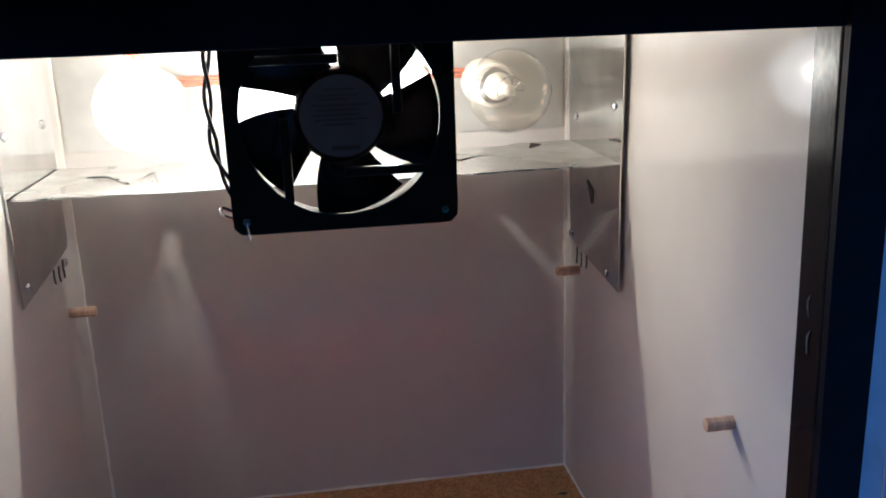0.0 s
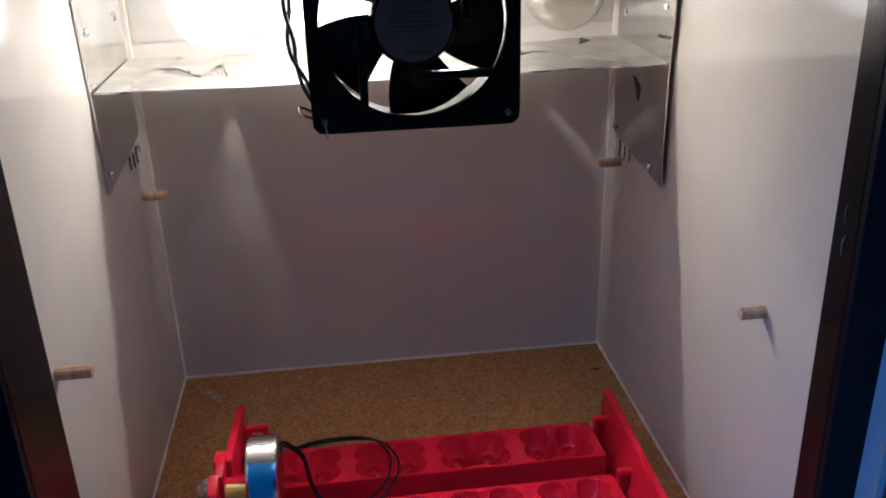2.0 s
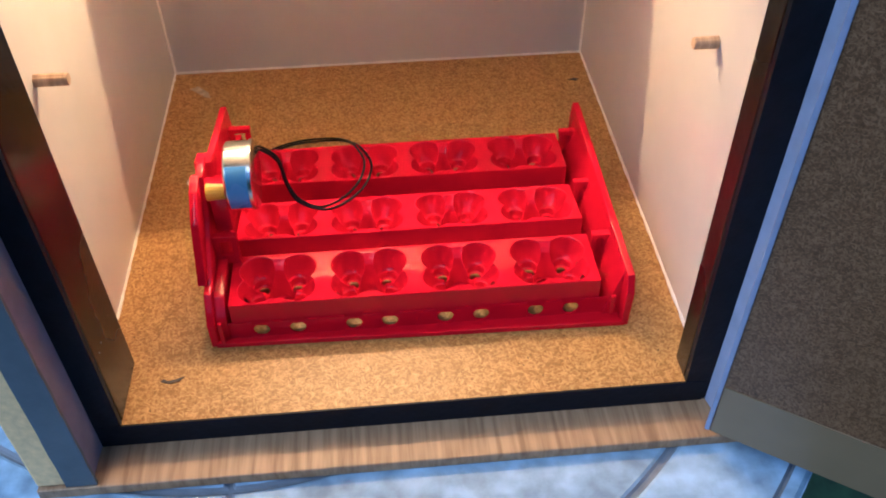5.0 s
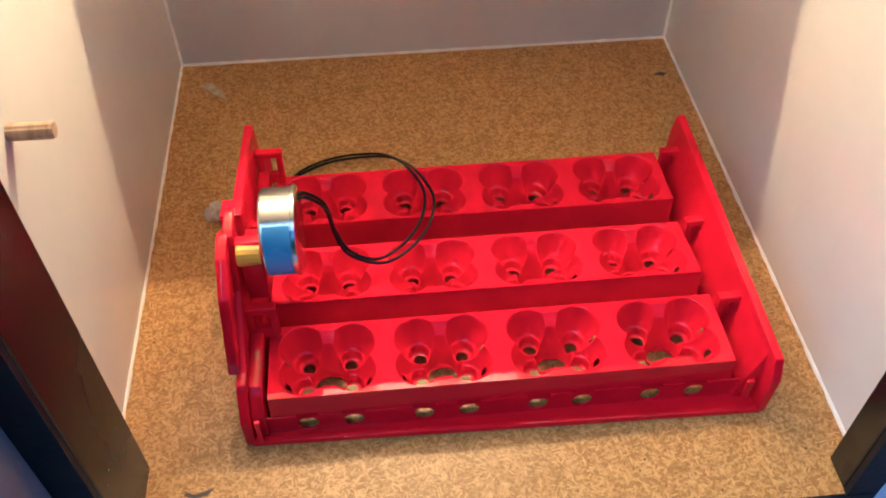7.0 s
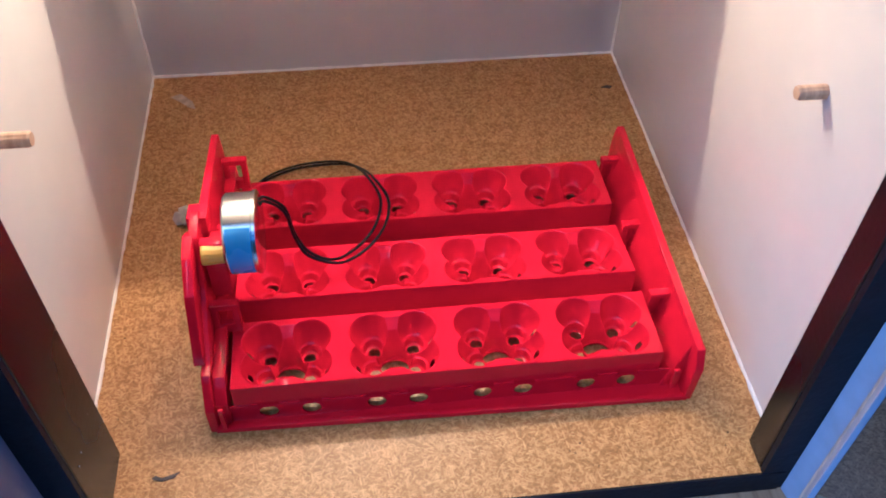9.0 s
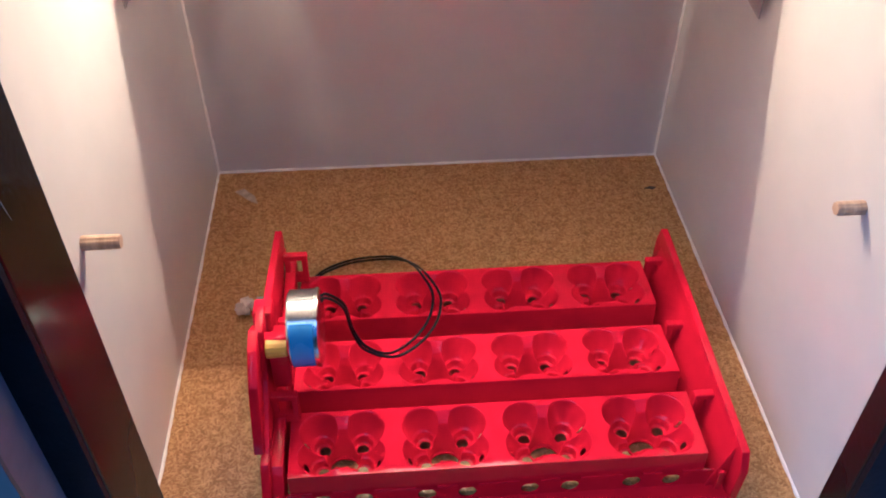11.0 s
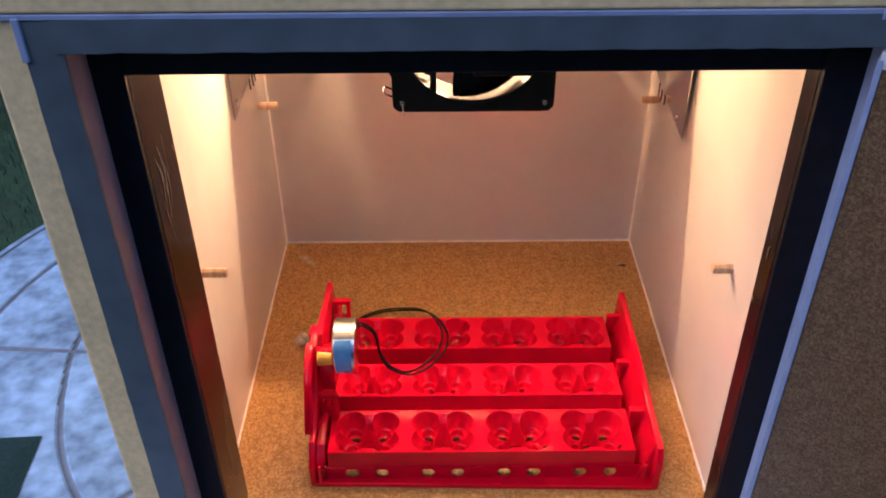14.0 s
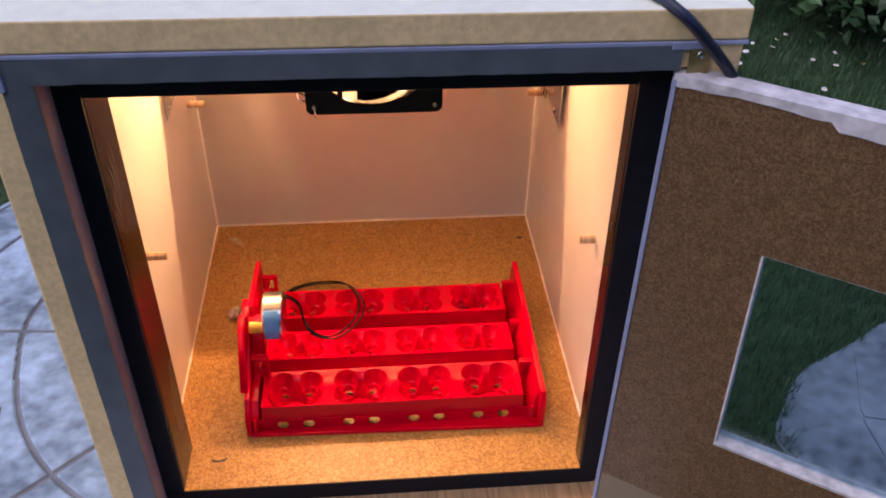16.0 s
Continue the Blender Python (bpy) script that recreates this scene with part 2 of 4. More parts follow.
def thin_glass(name, tint, rough=0.0, glow=None):
    """A thin clear sheet: lets light straight through, with a Fresnel gloss."""
    mat = bpy.data.materials.new(name)
    mat.use_nodes = True
    n = mat.node_tree.nodes
    n.remove(n["Principled BSDF"])
    clear = n.new("ShaderNodeBsdfTransparent")
    clear.inputs[0].default_value = (*tint, 1)
    gloss = n.new("ShaderNodeBsdfGlossy")
    gloss.inputs["Roughness"].default_value = rough
    face = n.new("ShaderNodeLayerWeight")
    face.inputs[0].default_value = 0.5
    power = n.new("ShaderNodeMath")
    power.operation = "POWER"
    power.inputs[1].default_value = 3.0
    links(mat, face.outputs["Facing"], power.inputs[0])
    fres = n.new("ShaderNodeMath")
    fres.operation = "MULTIPLY_ADD"
    fres.inputs[1].default_value, fres.inputs[2].default_value = 0.85, 0.055
    links(mat, power.outputs[0], fres.inputs[0])
    mix = n.new("ShaderNodeMixShader")
    links(mat, fres.outputs[0], mix.inputs[0])
    links(mat, clear.outputs[0], mix.inputs[1])
    links(mat, gloss.outputs[0], mix.inputs[2])
    last = mix.outputs[0]
    if glow:
        em = n.new("ShaderNodeEmission")
        em.inputs[0].default_value = (*glow[:3], 1)
        em.inputs[1].default_value = glow[3]
        add = n.new("ShaderNodeAddShader")
        links(mat, last, add.inputs[0])
        links(mat, em.outputs[0], add.inputs[1])
        last = add.outputs[0]
    links(mat, last, n["Material Output"].inputs["Surface"])
    return mat


BULB_GLASS = thin_glass("bulb_glass", (0.965, 0.95, 0.90), 0.03)
LIT_GLASS = thin_glass("lit_bulb_glass", (0.98, 0.95, 0.9), 0.03, (1.0, 0.60, 0.28, 6.0))
PANE_GLASS = thin_glass("window_pane", (0.80, 0.90, 0.93), 0.02)


def glowing(name, colour, strength):
    mat = bpy.data.materials.new(name)
    mat.use_nodes = True
    p = mat.node_tree.nodes["Principled BSDF"]
    p.inputs["Base Color"].default_value = (0.8, 0.8, 0.8, 1)
    p.inputs["Emission Color"].default_value = (*colour, 1)
    p.inputs["Emission Strength"].default_value = strength
    return mat


LIT = glowing("lit_filament", (1.0, 0.565, 0.222), 10600.0)


# ---- mesh helpers ----
def empty(name, at=(0, 0, 0)):
    ob = new(name)
    ob.location = at
    ob.empty_display_size = 0.02
    return ob


def mesh_object(name, bm, mat, parent=None, label="", smooth=False, at=None):
    me = bpy.data.meshes.new(name)
    bm.normal_update()
    bm.to_mesh(me)
    bm.free()
    for m in mat if isinstance(mat, (list, tuple)) else [mat]:
        me.materials.append(m)
    if smooth:
        for f in me.polygons:
            f.use_smooth = True
        me.set_sharp_from_angle(angle=radians(35))
    ob = new(name, me)
    if parent:
        ob.parent = parent
    if at is not None:
        ob.matrix_basis = at
    if label:
        tagged(ob, label)
    return ob


def part(name, bm, mat, parent, label="", smooth=False, at=None):
    return mesh_object(name, bm, mat, parent, label, smooth, at)


def structure(name, bm, mat, label, category, smooth=False):
    return tagged(mesh_object(name, bm, mat, smooth=smooth), label, category, kind="structure")


def box(x0, x1, y0, y1, z0, z1, bevel=0.0, bm=None, seg=2):
    own = bmesh.new()
    bmesh.ops.create_cube(own, size=1)
    for v in own.verts:
        v.co = Vector(((x0 + x1) / 2 + v.co.x * (x1 - x0), (y0 + y1) / 2 + v.co.y * (y1 - y0), (z0 + z1) / 2 + v.co.z * (z1 - z0)))
    if bevel:
        bmesh.ops.bevel(own, geom=own.edges[:], offset=bevel, segments=seg, affect="EDGES", profile=0.5)
    return own if bm is None else join(bm, own)


def join(bm, other, m=None):
    me = bpy.data.meshes.new("tmp")
    other.to_mesh(me)
    other.free()
    if m is not None:
        me.transform(m)
    bm.from_mesh(me)
    bpy.data.meshes.remove(me)
    return bm


def prism(outline, depth, bevel=0.0):
    """An outline in (u, v), extruded along w from 0 to depth."""
    bm = bmesh.new()
    lo = [bm.verts.new((u, v, 0)) for u, v in outline]
    hi = [bm.verts.new((u, v, depth)) for u, v in outline]
    bm.faces.new(lo[::-1])
    bm.faces.new(hi)
    k = len(lo)
    for i in range(k):
        bm.faces.new((lo[i], lo[(i + 1) % k], hi[(i + 1) % k], hi[i]))
    bmesh.ops.recalc_face_normals(bm, faces=bm.faces[:])
    if bevel:
        bmesh.ops.bevel(bm, geom=bm.edges[:], offset=bevel, segments=2, affect="EDGES", profile=0.5)
    return bm


# (u, v, w) -> (y, z, x): plates that stand in the y-z plane
SIDE = Matrix(((0, 0, 1, 0), (1, 0, 0, 0), (0, 1, 0, 0), (0, 0, 0, 1)))
# (u, v, w) -> (x, z, -y): plates that face the front
FRONT = Matrix(((1, 0, 0, 0), (0, 0, -1, 0), (0, 1, 0, 0), (0, 0, 0, 1)))


def lathe(profile, seg=32, axis="Z"):
    """Turns (radius, height) pairs about an axis."""
    bm = bmesh.new()
    rings = []
    for r, h in profile:
        if r < 1e-6:
            rings.append([bm.verts.new((0, 0, h))])
        else:
            rings.append([bm.verts.new((r * math.cos(2 * math.pi * i / seg), r * math.sin(2 * math.pi * i / seg), h)) for i in range(seg)])
    for a, b in zip(rings, rings[1:]):
        for i in range(seg):
            j = (i + 1) % seg
            if len(a) == 1 and len(b) > 1:
                bm.faces.new((a[0], b[j], b[i]))
            elif len(b) == 1 and len(a) > 1:
                bm.faces.new((a[i], a[j], b[0]))
            elif len(a) > 1:
                bm.faces.new((a[i], a[j], b[j], b[i]))
    bmesh.ops.recalc_face_normals(bm, faces=bm.faces[:])
    if axis == "X":
        bmesh.ops.transform(bm, matrix=Matrix.Rotation(radians(90), 4, "Y"), verts=bm.verts)
    if axis == "Y":
        bmesh.ops.transform(bm, matrix=Matrix.Rotation(radians(-90), 4, "X"), verts=bm.verts)
    return bm


def smooth_line(points, steps=8):
    """A Catmull-Rom line through the points."""
    p = [Vector(q) for q in points]
    p = [2 * p[0] - p[1], *p, 2 * p[-1] - p[-2]]
    out = []
    for a, b, c, d in zip(p, p[1:], p[2:], p[3:]):
        for k in range(steps):
            t = k / steps
            out.append(0.5 * (2 * b + (c - a) * t + (2 * a - 5 * b + 4 * c - d) * t * t + (3 * b - a - 3 * c + d) * t ** 3))
    out.append(p[-2])
    return out


def tube(points, radius, seg=8, steps=8):
    bm = bmesh.new()
    line = smooth_line(points, steps) if steps > 1 else [Vector(q) for q in points]
    rings, side = [], Vector((0.31, 0.2, 0.93))
    for i, c in enumerate(line):
        way = (line[min(i + 1, len(line) - 1)] - line[max(i - 1, 0)]).normalized()
        side = (side - way * side.dot(way)).normalized()
        other = way.cross(side)
        rings.append([bm.verts.new(c + radius * (math.cos(2 * math.pi * k / seg) * side + math.sin(2 * math.pi * k / seg) * other)) for k in range(seg)])
    for a, b in zip(rings, rings[1:]):
        for k in range(seg):
            bm.faces.new((a[k], a[(k + 1) % seg], b[(k + 1) % seg], b[k]))
    bm.faces.new(rings[0][::-1])
    bm.faces.new(rings[-1])
    return bm


# ---- the cabinet ----
W, D, H = 0.411, 0.5, 0.432          # inside: width, back wall, ceiling
FRONT_Y, REB_Y = 0.047, 0.079        # foam front, rebate floor
OUT_L, OUT_R, OUT_B, TOP = -0.034, 0.446, 0.545, 0.477

floor = structure("floor", box(0, W, 0.076, D, -0.02, 0), CHIP, "brown chipboard floor inside the incubator", "floor")
floor_edge = part("edge", box(0, W, 0.0745, 0.076, -0.02, 0.0005), BLACK, floor, "black painted front edge")
wall_left = structure("wall_left", box(-0.012, 0, 0.082, D + 0.012, -0.02, 0.445), LAMINATE, "glossy white laminate side wall", "wall")
wall_right = structure("wall_right", box(W, W + 0.012, 0.082, D + 0.012, -0.02, 0.445), LAMINATE, "glossy white laminate side wall", "wall")
wall_back = structure("wall_back", box(0, W, D, D + 0.012, -0.02, 0.445), LAMINATE, "glossy white laminate back wall", "wall")
ceiling = structure("ceiling", box(0, W, 0.1, D, H, 0.445), LAMINATE, "white laminate ceiling of the box", "ceiling")


def bead(points, r):
    """An uneven line of sealant."""
    rnd = random.Random(5)
    bm = bmesh.new()
    a, b = Vector(points[0]), Vector(points[1])
    k = 60
    rings = []
    for i in range(k + 1):
        c = a.lerp(b, i / k)
        rr = r * rnd.uniform(0.7, 1.25)
        way = (b - a).normalized()
        u = way.orthogonal().normalized()
        v = way.cross(u)
        rings.append([bm.verts.new(c + rr * (math.cos(q * math.pi / 4) * u + math.sin(q * math.pi / 4) * v)) for q in range(8)])
    for p, q in zip(rings, rings[1:]):
        for i in range(8):
            bm.faces.new((p[i], p[(i + 1) % 8], q[(i + 1) % 8], q[i]))
    return bm


for pts in (((0, 0.13, 0), (0, D, 0)), ((W, 0.1, 0), (W, D, 0)), ((0, D, 0), (W, D, 0)), ((0, D, 0), (0, D, 0.42)), ((W, D, 0), (W, D, 0.42))):
    structure("trim", bead(pts, 0.0016), SILICONE, "uneven white sealant bead in the corner", "sealant", smooth=True)

def leaning(bm):
    """The opening's hinge side stands a few millimetres out of true towards the foot."""
    for v in bm.verts:
        if v.co.x < 0.4:
            v.co.x += 0.0050 * (1 - v.co.z / H)
    return bm


# black reveal boards round the opening
structure("jamb_left", box(0.0, 0.02, REB_Y, 0.129, 0, H, 0.0012), BLACK_GLOSS, "scuffed black gloss painted jamb board", "door jamb")
structure("jamb_right", leaning(box(0.391, W, REB_Y, 0.098, 0, H, 0.0012)), BLACK_GLOSS, "black gloss painted jamb board", "door jamb")
structure("lintel", box(0.0, W, REB_Y - 0.001, 0.1, 0.4096, H + 0.006, 0.001), BLACK, "matt black painted lintel over the opening", "lintel")
structure("frame_left", box(0.0010, 0.0195, REB_Y - 0.004, REB_Y - 0.0002, -0.0195, 0.436), BLACK, "matt black painted frame edge", "frame")
structure("frame_right", leaning(box(0.3915, 0.4165, REB_Y - 0.004, REB_Y - 0.0002, -0.0195, 0.436)), BLACK, "matt black painted frame edge", "frame")

SCUFF = material("pale_scuff", (0.13, 0.128, 0.125), 0.45, var=0.5, scale=300, bump=0.3)


def scuff(x, pts, width, seed):
    """A thin ragged smear on a jamb, along (y, z) points."""
    rnd = random.Random(seed)
    bm = bmesh.new()
    line = smooth_line([(x, y, z) for y, z in pts], 6)
    rows = []
    for i, c in enumerate(line):
        w = 1.2 * width * math.sin(math.pi * (i + 0.6) / (len(line) + 0.6)) * rnd.uniform(0.4, 1.0)
        rows.append((bm.verts.new(c + Vector((0, w, 0))), bm.verts.new(c - Vector((0, w, 0)))))
    for a, b in zip(rows, rows[1:]):
        bm.faces.new((a[0], a[1], b[1], b[0]))
    return structure("scuff_mark", bm, SCUFF, "pale scuff in the black jamb paint", "scuff")


for k, (pts, w) in enumerate((([(0.090, 0.352), (0.095, 0.336), (0.093, 0.318)], 0.0011), ([(0.097, 0.356), (0.101, 0.338), (0.099, 0.322), (0.095, 0.306)], 0.0014),
                              ([(0.103, 0.342), (0.105, 0.328), (0.101, 0.31)], 0.0008), ([(0.123, 0.343), (0.1235, 0.338)], 0.0010), ([(0.088, 0.340), (0.091, 0.312), (0.096, 0.286)], 0.0006),
                              ([(0.094, 0.345), (0.098, 0.33), (0.096, 0.30)], 0.0005), ([(0.107, 0.36), (0.108, 0.33)], 0.0004))):
    scuff(0.0203, pts, w, k)
for k, (pts, w) in enumerate((([(0.0875, 0.303), (0.0895, 0.299), (0.088, 0.293)], 0.0007), ([(0.086, 0.288), (0.088, 0.284), (0.0875, 0.277)], 0.0008))):
    scuff(0.3922, pts, w, k + 9)
for k, (y, z) in enumerate(((0.1162, 0.0640), (0.0938, 0.0638), (0.0864, 0.0626))):
    scuff(0.0203, [(y, z), (y + 0.0003, z - 0.002)], 0.0006, k + 20)

# foam shell: side panels, lid, back, bottom board
structure("panel_left", box(OUT_L, -0.012, FRONT_Y, OUT_B, -0.02, 0.4545, 0.002), FOAM, "cream rigid foam side panel of the cabinet", "foam panel")
structure("panel_right", box(W + 0.012, OUT_R, FRONT_Y, OUT_B, -0.02, 0.4545, 0.002), FOAM, "cream rigid foam side panel of the cabinet", "foam panel")
structure("panel_back", box(-0.012, W + 0.012, D + 0.012, OUT_B, -0.02, 0.4545), FOAM, "cream rigid foam back panel", "foam panel")
structure("panel_lintel", box(-0.012, W + 0.012, FRONT_Y + 0.001, REB_Y - 0.004, 0.437, 0.4545), FOAM, "foam strip over the opening", "foam panel")
structure("panel_roof", box(-0.012, W + 0.012, REB_Y - 0.003, D + 0.012, 0.4455, 0.4545), FOAM, "foam layer over the ceiling board", "foam panel")


def lid():
    bm = box(OUT_L - 0.001, OUT_R + 0.001, FRONT_Y - 0.001, OUT_B + 0.002, 0.456, TOP, 0.0015)
    for f in bm.faces:
        f.material_index = 1 if f.normal.z > 0.9 else 0
    return bm


structure("lid", lid(), [FOAM, FOAM_TOP], "pale cream foam lid panel with a smooth white skin", "lid")
structure("seam_tape", box(OUT_L - 0.0012, OUT_R + 0.0012, FRONT_Y - 0.0022, FRONT_Y, 0.4535, 0.4556), PALE_TAPE, "pale blue tape along the lid joint", "tape")
structure("bottom_board", box(OUT_L, OUT_R, FRONT_Y - 0.003, OUT_B, -0.0295, -0.0205, 0.001), OAK, "pale wood-grained bottom board", "board")


def splay(x0, x1, y0, y1, z0, z1, back):
    bm = bmesh.new()
    pts = [(x0, y0), (x1, y0), (back, y1), (x0, y1)]
    lo = [bm.verts.new((x, y, z0)) for x, y in pts]
    hi = [bm.verts.new((x, y, z1)) for x, y in pts]
    bm.faces.new(lo), bm.faces.new(hi)
    for i in range(4):
        bm.faces.new((lo[i], lo[(i + 1) % 4], hi[(i + 1) % 4], hi[i]))
    bmesh.ops.recalc_face_normals(bm, faces=bm.faces[:])
    return bm


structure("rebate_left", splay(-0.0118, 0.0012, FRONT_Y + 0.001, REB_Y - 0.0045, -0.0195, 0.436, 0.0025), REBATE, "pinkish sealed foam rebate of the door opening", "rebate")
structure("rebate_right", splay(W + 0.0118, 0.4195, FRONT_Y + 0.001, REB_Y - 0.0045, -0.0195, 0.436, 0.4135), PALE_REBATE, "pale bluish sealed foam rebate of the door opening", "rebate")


def wavy_strip(x0, x1, z0, z1, y0, y1, along, seed, amp=0.0003):
    """A strip of tape whose edges wander a little."""
    rnd = random.Random(seed)
    bm = bmesh.new()
    k = 40
    rows = []
    for i in range(k + 1):
        t = i / k
        e0, e1 = rnd.uniform(-amp, amp), rnd.uniform(-amp, amp)
        if along == "z":
            z = z0 + (z1 - z0) * t
            quad = [(x0 + e0, y0, z), (x1 + e1, y0, z), (x1 + e1, y1, z), (x0 + e0, y1, z)]
        else:
            x = x0 + (x1 - x0) * t
            quad = [(x, y0, z0 + e0), (x, y0, z1 + e1), (x, y1, z1 + e1), (x, y1, z0 + e0)]
        rows.append([bm.verts.new(q) for q in quad])
    for a, b in zip(rows, rows[1:]):
        for i in range(4):
            bm.faces.new((a[i], a[(i + 1) % 4], b[(i + 1) % 4], b[i]))
    bm.faces.new(rows[0]), bm.faces.new(rows[-1])
    bmesh.ops.recalc_face_normals(bm, faces=bm.faces[:])
    return bm


structure("tape_left", wavy_strip(-0.015, 0.0045, -0.02, 0.4525, FRONT_Y - 0.0015, FRONT_Y + 0.0008, "z", 3), TAPE, "grey cloth tape down the front edge", "tape")
structure("tape_top", wavy_strip(0.0005, 0.406, 0.4365, 0.4533, FRONT_Y - 0.0024, FRONT_Y - 0.0002, "x", 4), TAPE, "grey cloth tape across the top edge", "tape")
structure("tape_patch", box(-0.0165, -0.0125, FRONT_Y - 0.003, FRONT_Y - 0.0005, 0.432, 0.4545, 0.0008), PALE_TAPE, "torn pale blue tape end at the corner", "tape")
structure("tape_patch", box(0.398, 0.425, FRONT_Y - 0.003, FRONT_Y - 0.0005, 0.4505, 0.4558, 0.0008), PALE_TAPE, "torn pale blue tape end at the corner", "tape")


# ---- the door ----
def build_door():
    ang = radians(-34)
    root = tagged(empty("cabinet_door"), "open chipboard door with a clear window and white filler edges", "door")
    root.matrix_basis = Matrix.Translation((0.404, 0.046, 0)) @ Matrix.Rotation(ang, 4, "Z")
    # local: x along the door from the hinge, y = 0 inner face, +y outwards
    wx0, wx1, wz0, wz1, dw, dz0, dz1, th = 0.088, 0.318, 0.123, 0.3175, 0.405, -0.012, 0.434, 0.016
    lean = 0.006                     # the window's hinge side was cut a little askew

    def skew(bm):
        for v in bm.verts:
            if wx0 - 0.003 < v.co.x < wx0 + 0.02 and wz0 - 0.003 < v.co.z < wz1 + 0.003:
                v.co.x -= lean * (v.co.z - wz0) / (wz1 - wz0)
        return bm

    def ring(y0, y1, x0, x1, z0, z1):
        bm = bmesh.new()
        out = [(x0, z0), (x1, z0), (x1, z1), (x0, z1)]
        hole = [(wx0, wz0), (wx1, wz0), (wx1, wz1), (wx0, wz1)]
        v = {}
        for k, pts in (("o", out), ("h", hole)):
            for y in (y0, y1):
                v[k, y] = [bm.verts.new((p[0], y, p[1])) for p in pts]
        for i in range(4):
            j = (i + 1) % 4
            for y in (y0, y1):
                bm.faces.new((v["o", y][i], v["o", y][j], v["h", y][j], v["h", y][i]))
            for k in ("o", "h"):
                bm.faces.new((v[k, y0][i], v[k, y0][j], v[k, y1][j], v[k, y1][i]))
        bmesh.ops.recalc_face_normals(bm, faces=bm.faces[:])
        return skew(bm)

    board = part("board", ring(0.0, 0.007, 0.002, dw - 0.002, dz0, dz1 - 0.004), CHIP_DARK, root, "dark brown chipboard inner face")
    part("foam_core", ring(0.0072, th, 0.0, dw, dz0, dz1), WHITE_EDGE, root, "white foam core")
    # filler smeared over the top and hinge edges
    rnd = random.Random(2)
    bm = bmesh.new()
    rows = []
    k = 70
    for i in range(k + 1):
        x = dw * i / k
        drop = 0.007 + 0.002 * noise.noise((x * 30, 1.3, 0)) + (0.006 if 0.10 < x < 0.16 else 0) + rnd.uniform(-0.0006, 0.0006)
        rows.append([bm.verts.new(q) for q in ((x, -0.0012, dz1 - drop), (x, -0.0016, dz1), (x, 0.0071, dz1 + 0.0008), (x, 0.0071, dz1 - drop))])
    for a, b in zip(rows, rows[1:]):
        for i in range(4):
            bm.faces.new((a[i], a[(i + 1) % 4], b[(i + 1) % 4], b[i]))
    bmesh.ops.recalc_face_normals(bm, faces=bm.faces[:])
    part("top_filler", bm, WHITE_EDGE, root, "rough white filler along the top edge")
    part("hinge_edge", box(-0.001, 0.0022, -0.0014, 0.0072, dz0, dz1 - 0.003, 0.0004), PALE_TAPE, root, "pale tape on the hinge edge")
    part("bottom_tape", box(0.003, dw - 0.004, -0.0008, 0.0002, dz0, 0.034), PARCEL, root, "brown parcel tape along the bottom")
    # the window: lining strips and the pane
    win = part("window", skew(ring_strip(wx0, wx1, wz0, wz1, 0.0035, -0.0006, th + 0.0006)), WHITE_EDGE, root, "white sealed lining of the window opening")
    pane = part("pane", skew(box(wx0 + 0.001, wx1 - 0.001, 0.0095, 0.0115, wz0 + 0.001, wz1 - 0.001)), PANE_GLASS, win, "clear plastic pane")
    return root


def ring_strip(x0, x1, z0, z1, t, y0, y1):
    bm = box(x0, x1, y0, y1, z0, z0 + t, 0.0006)
    box(x0, x1, y0 + 0.0016, y1, z1 - t * 0.4, z1, 0.0004, bm)
    box(x0, x0 + t * 0.5, y0, y1, z0 + t, z1 - t * 0.4, 0.0004, bm)
    box(x1 - t * 0.5, x1, y0, y1, z0 + t, z1 - t * 0.4, 0.0004, bm)
    return bm


build_door()

hinge = tagged(empty("door_hinge", (0.4175, FRONT_Y - 0.002, 0.4405)), "small dull brass hinge leaf behind the door", "hinge")
BRASS = material("dull_brass", (0.35, 0.27, 0.12), 0.4, metal=0.8, var=0.2, scale=150, bump=0.2)
part("leaf", box(-0.007, 0.007, -0.0008, 0.0012, -0.016, 0.012, 0.0005), BRASS, hinge)
part("screw", lathe([(0, 0.0009), (0.0022, 0.0007), (0.0026, 0)], 12, "Y"), STEEL, hinge, at=pose(0, -0.0008, 0.006, 180))


# ---- heater shelf, bulbs ----
SHELF_Z, SH_F, SH_B = 0.3135, 0.353, 0.474


# added openings: bulb light falls through them as streaks on the walls
# cuts through the sheet: x at the near end, x at the far end, half width there and there, y from, y to
STREAK_SLOTS = [(0.0675, 0.0790, 0.0008, 0.0004, 0.392, 0.434), (0.0720, 0.0793, 0.0006, 0.0004, 0.396, 0.434), (0.0765, 0.0795, 0.0007, 0.0004, 0.393, 0.434),
         (0.0805, 0.0797, 0.0006, 0.0004, 0.398, 0.434), (0.0845, 0.0799, 0.0007, 0.0004, 0.392, 0.434), (0.0885, 0.0800, 0.0010, 0.0006, 0.391, 0.434),
         (0.300, 0.300, 0.0020, 0.0020, 0.397, 0.431), (0.371, 0.371, 0.0020, 0.0020, 0.470, 0.477),
         (0.0710, 0.0390, 0.0030, 0.0085, 0.3855, 0.428), (0.2765, 0.3275, 0.0028, 0.0075, 0.388, 0.427)]


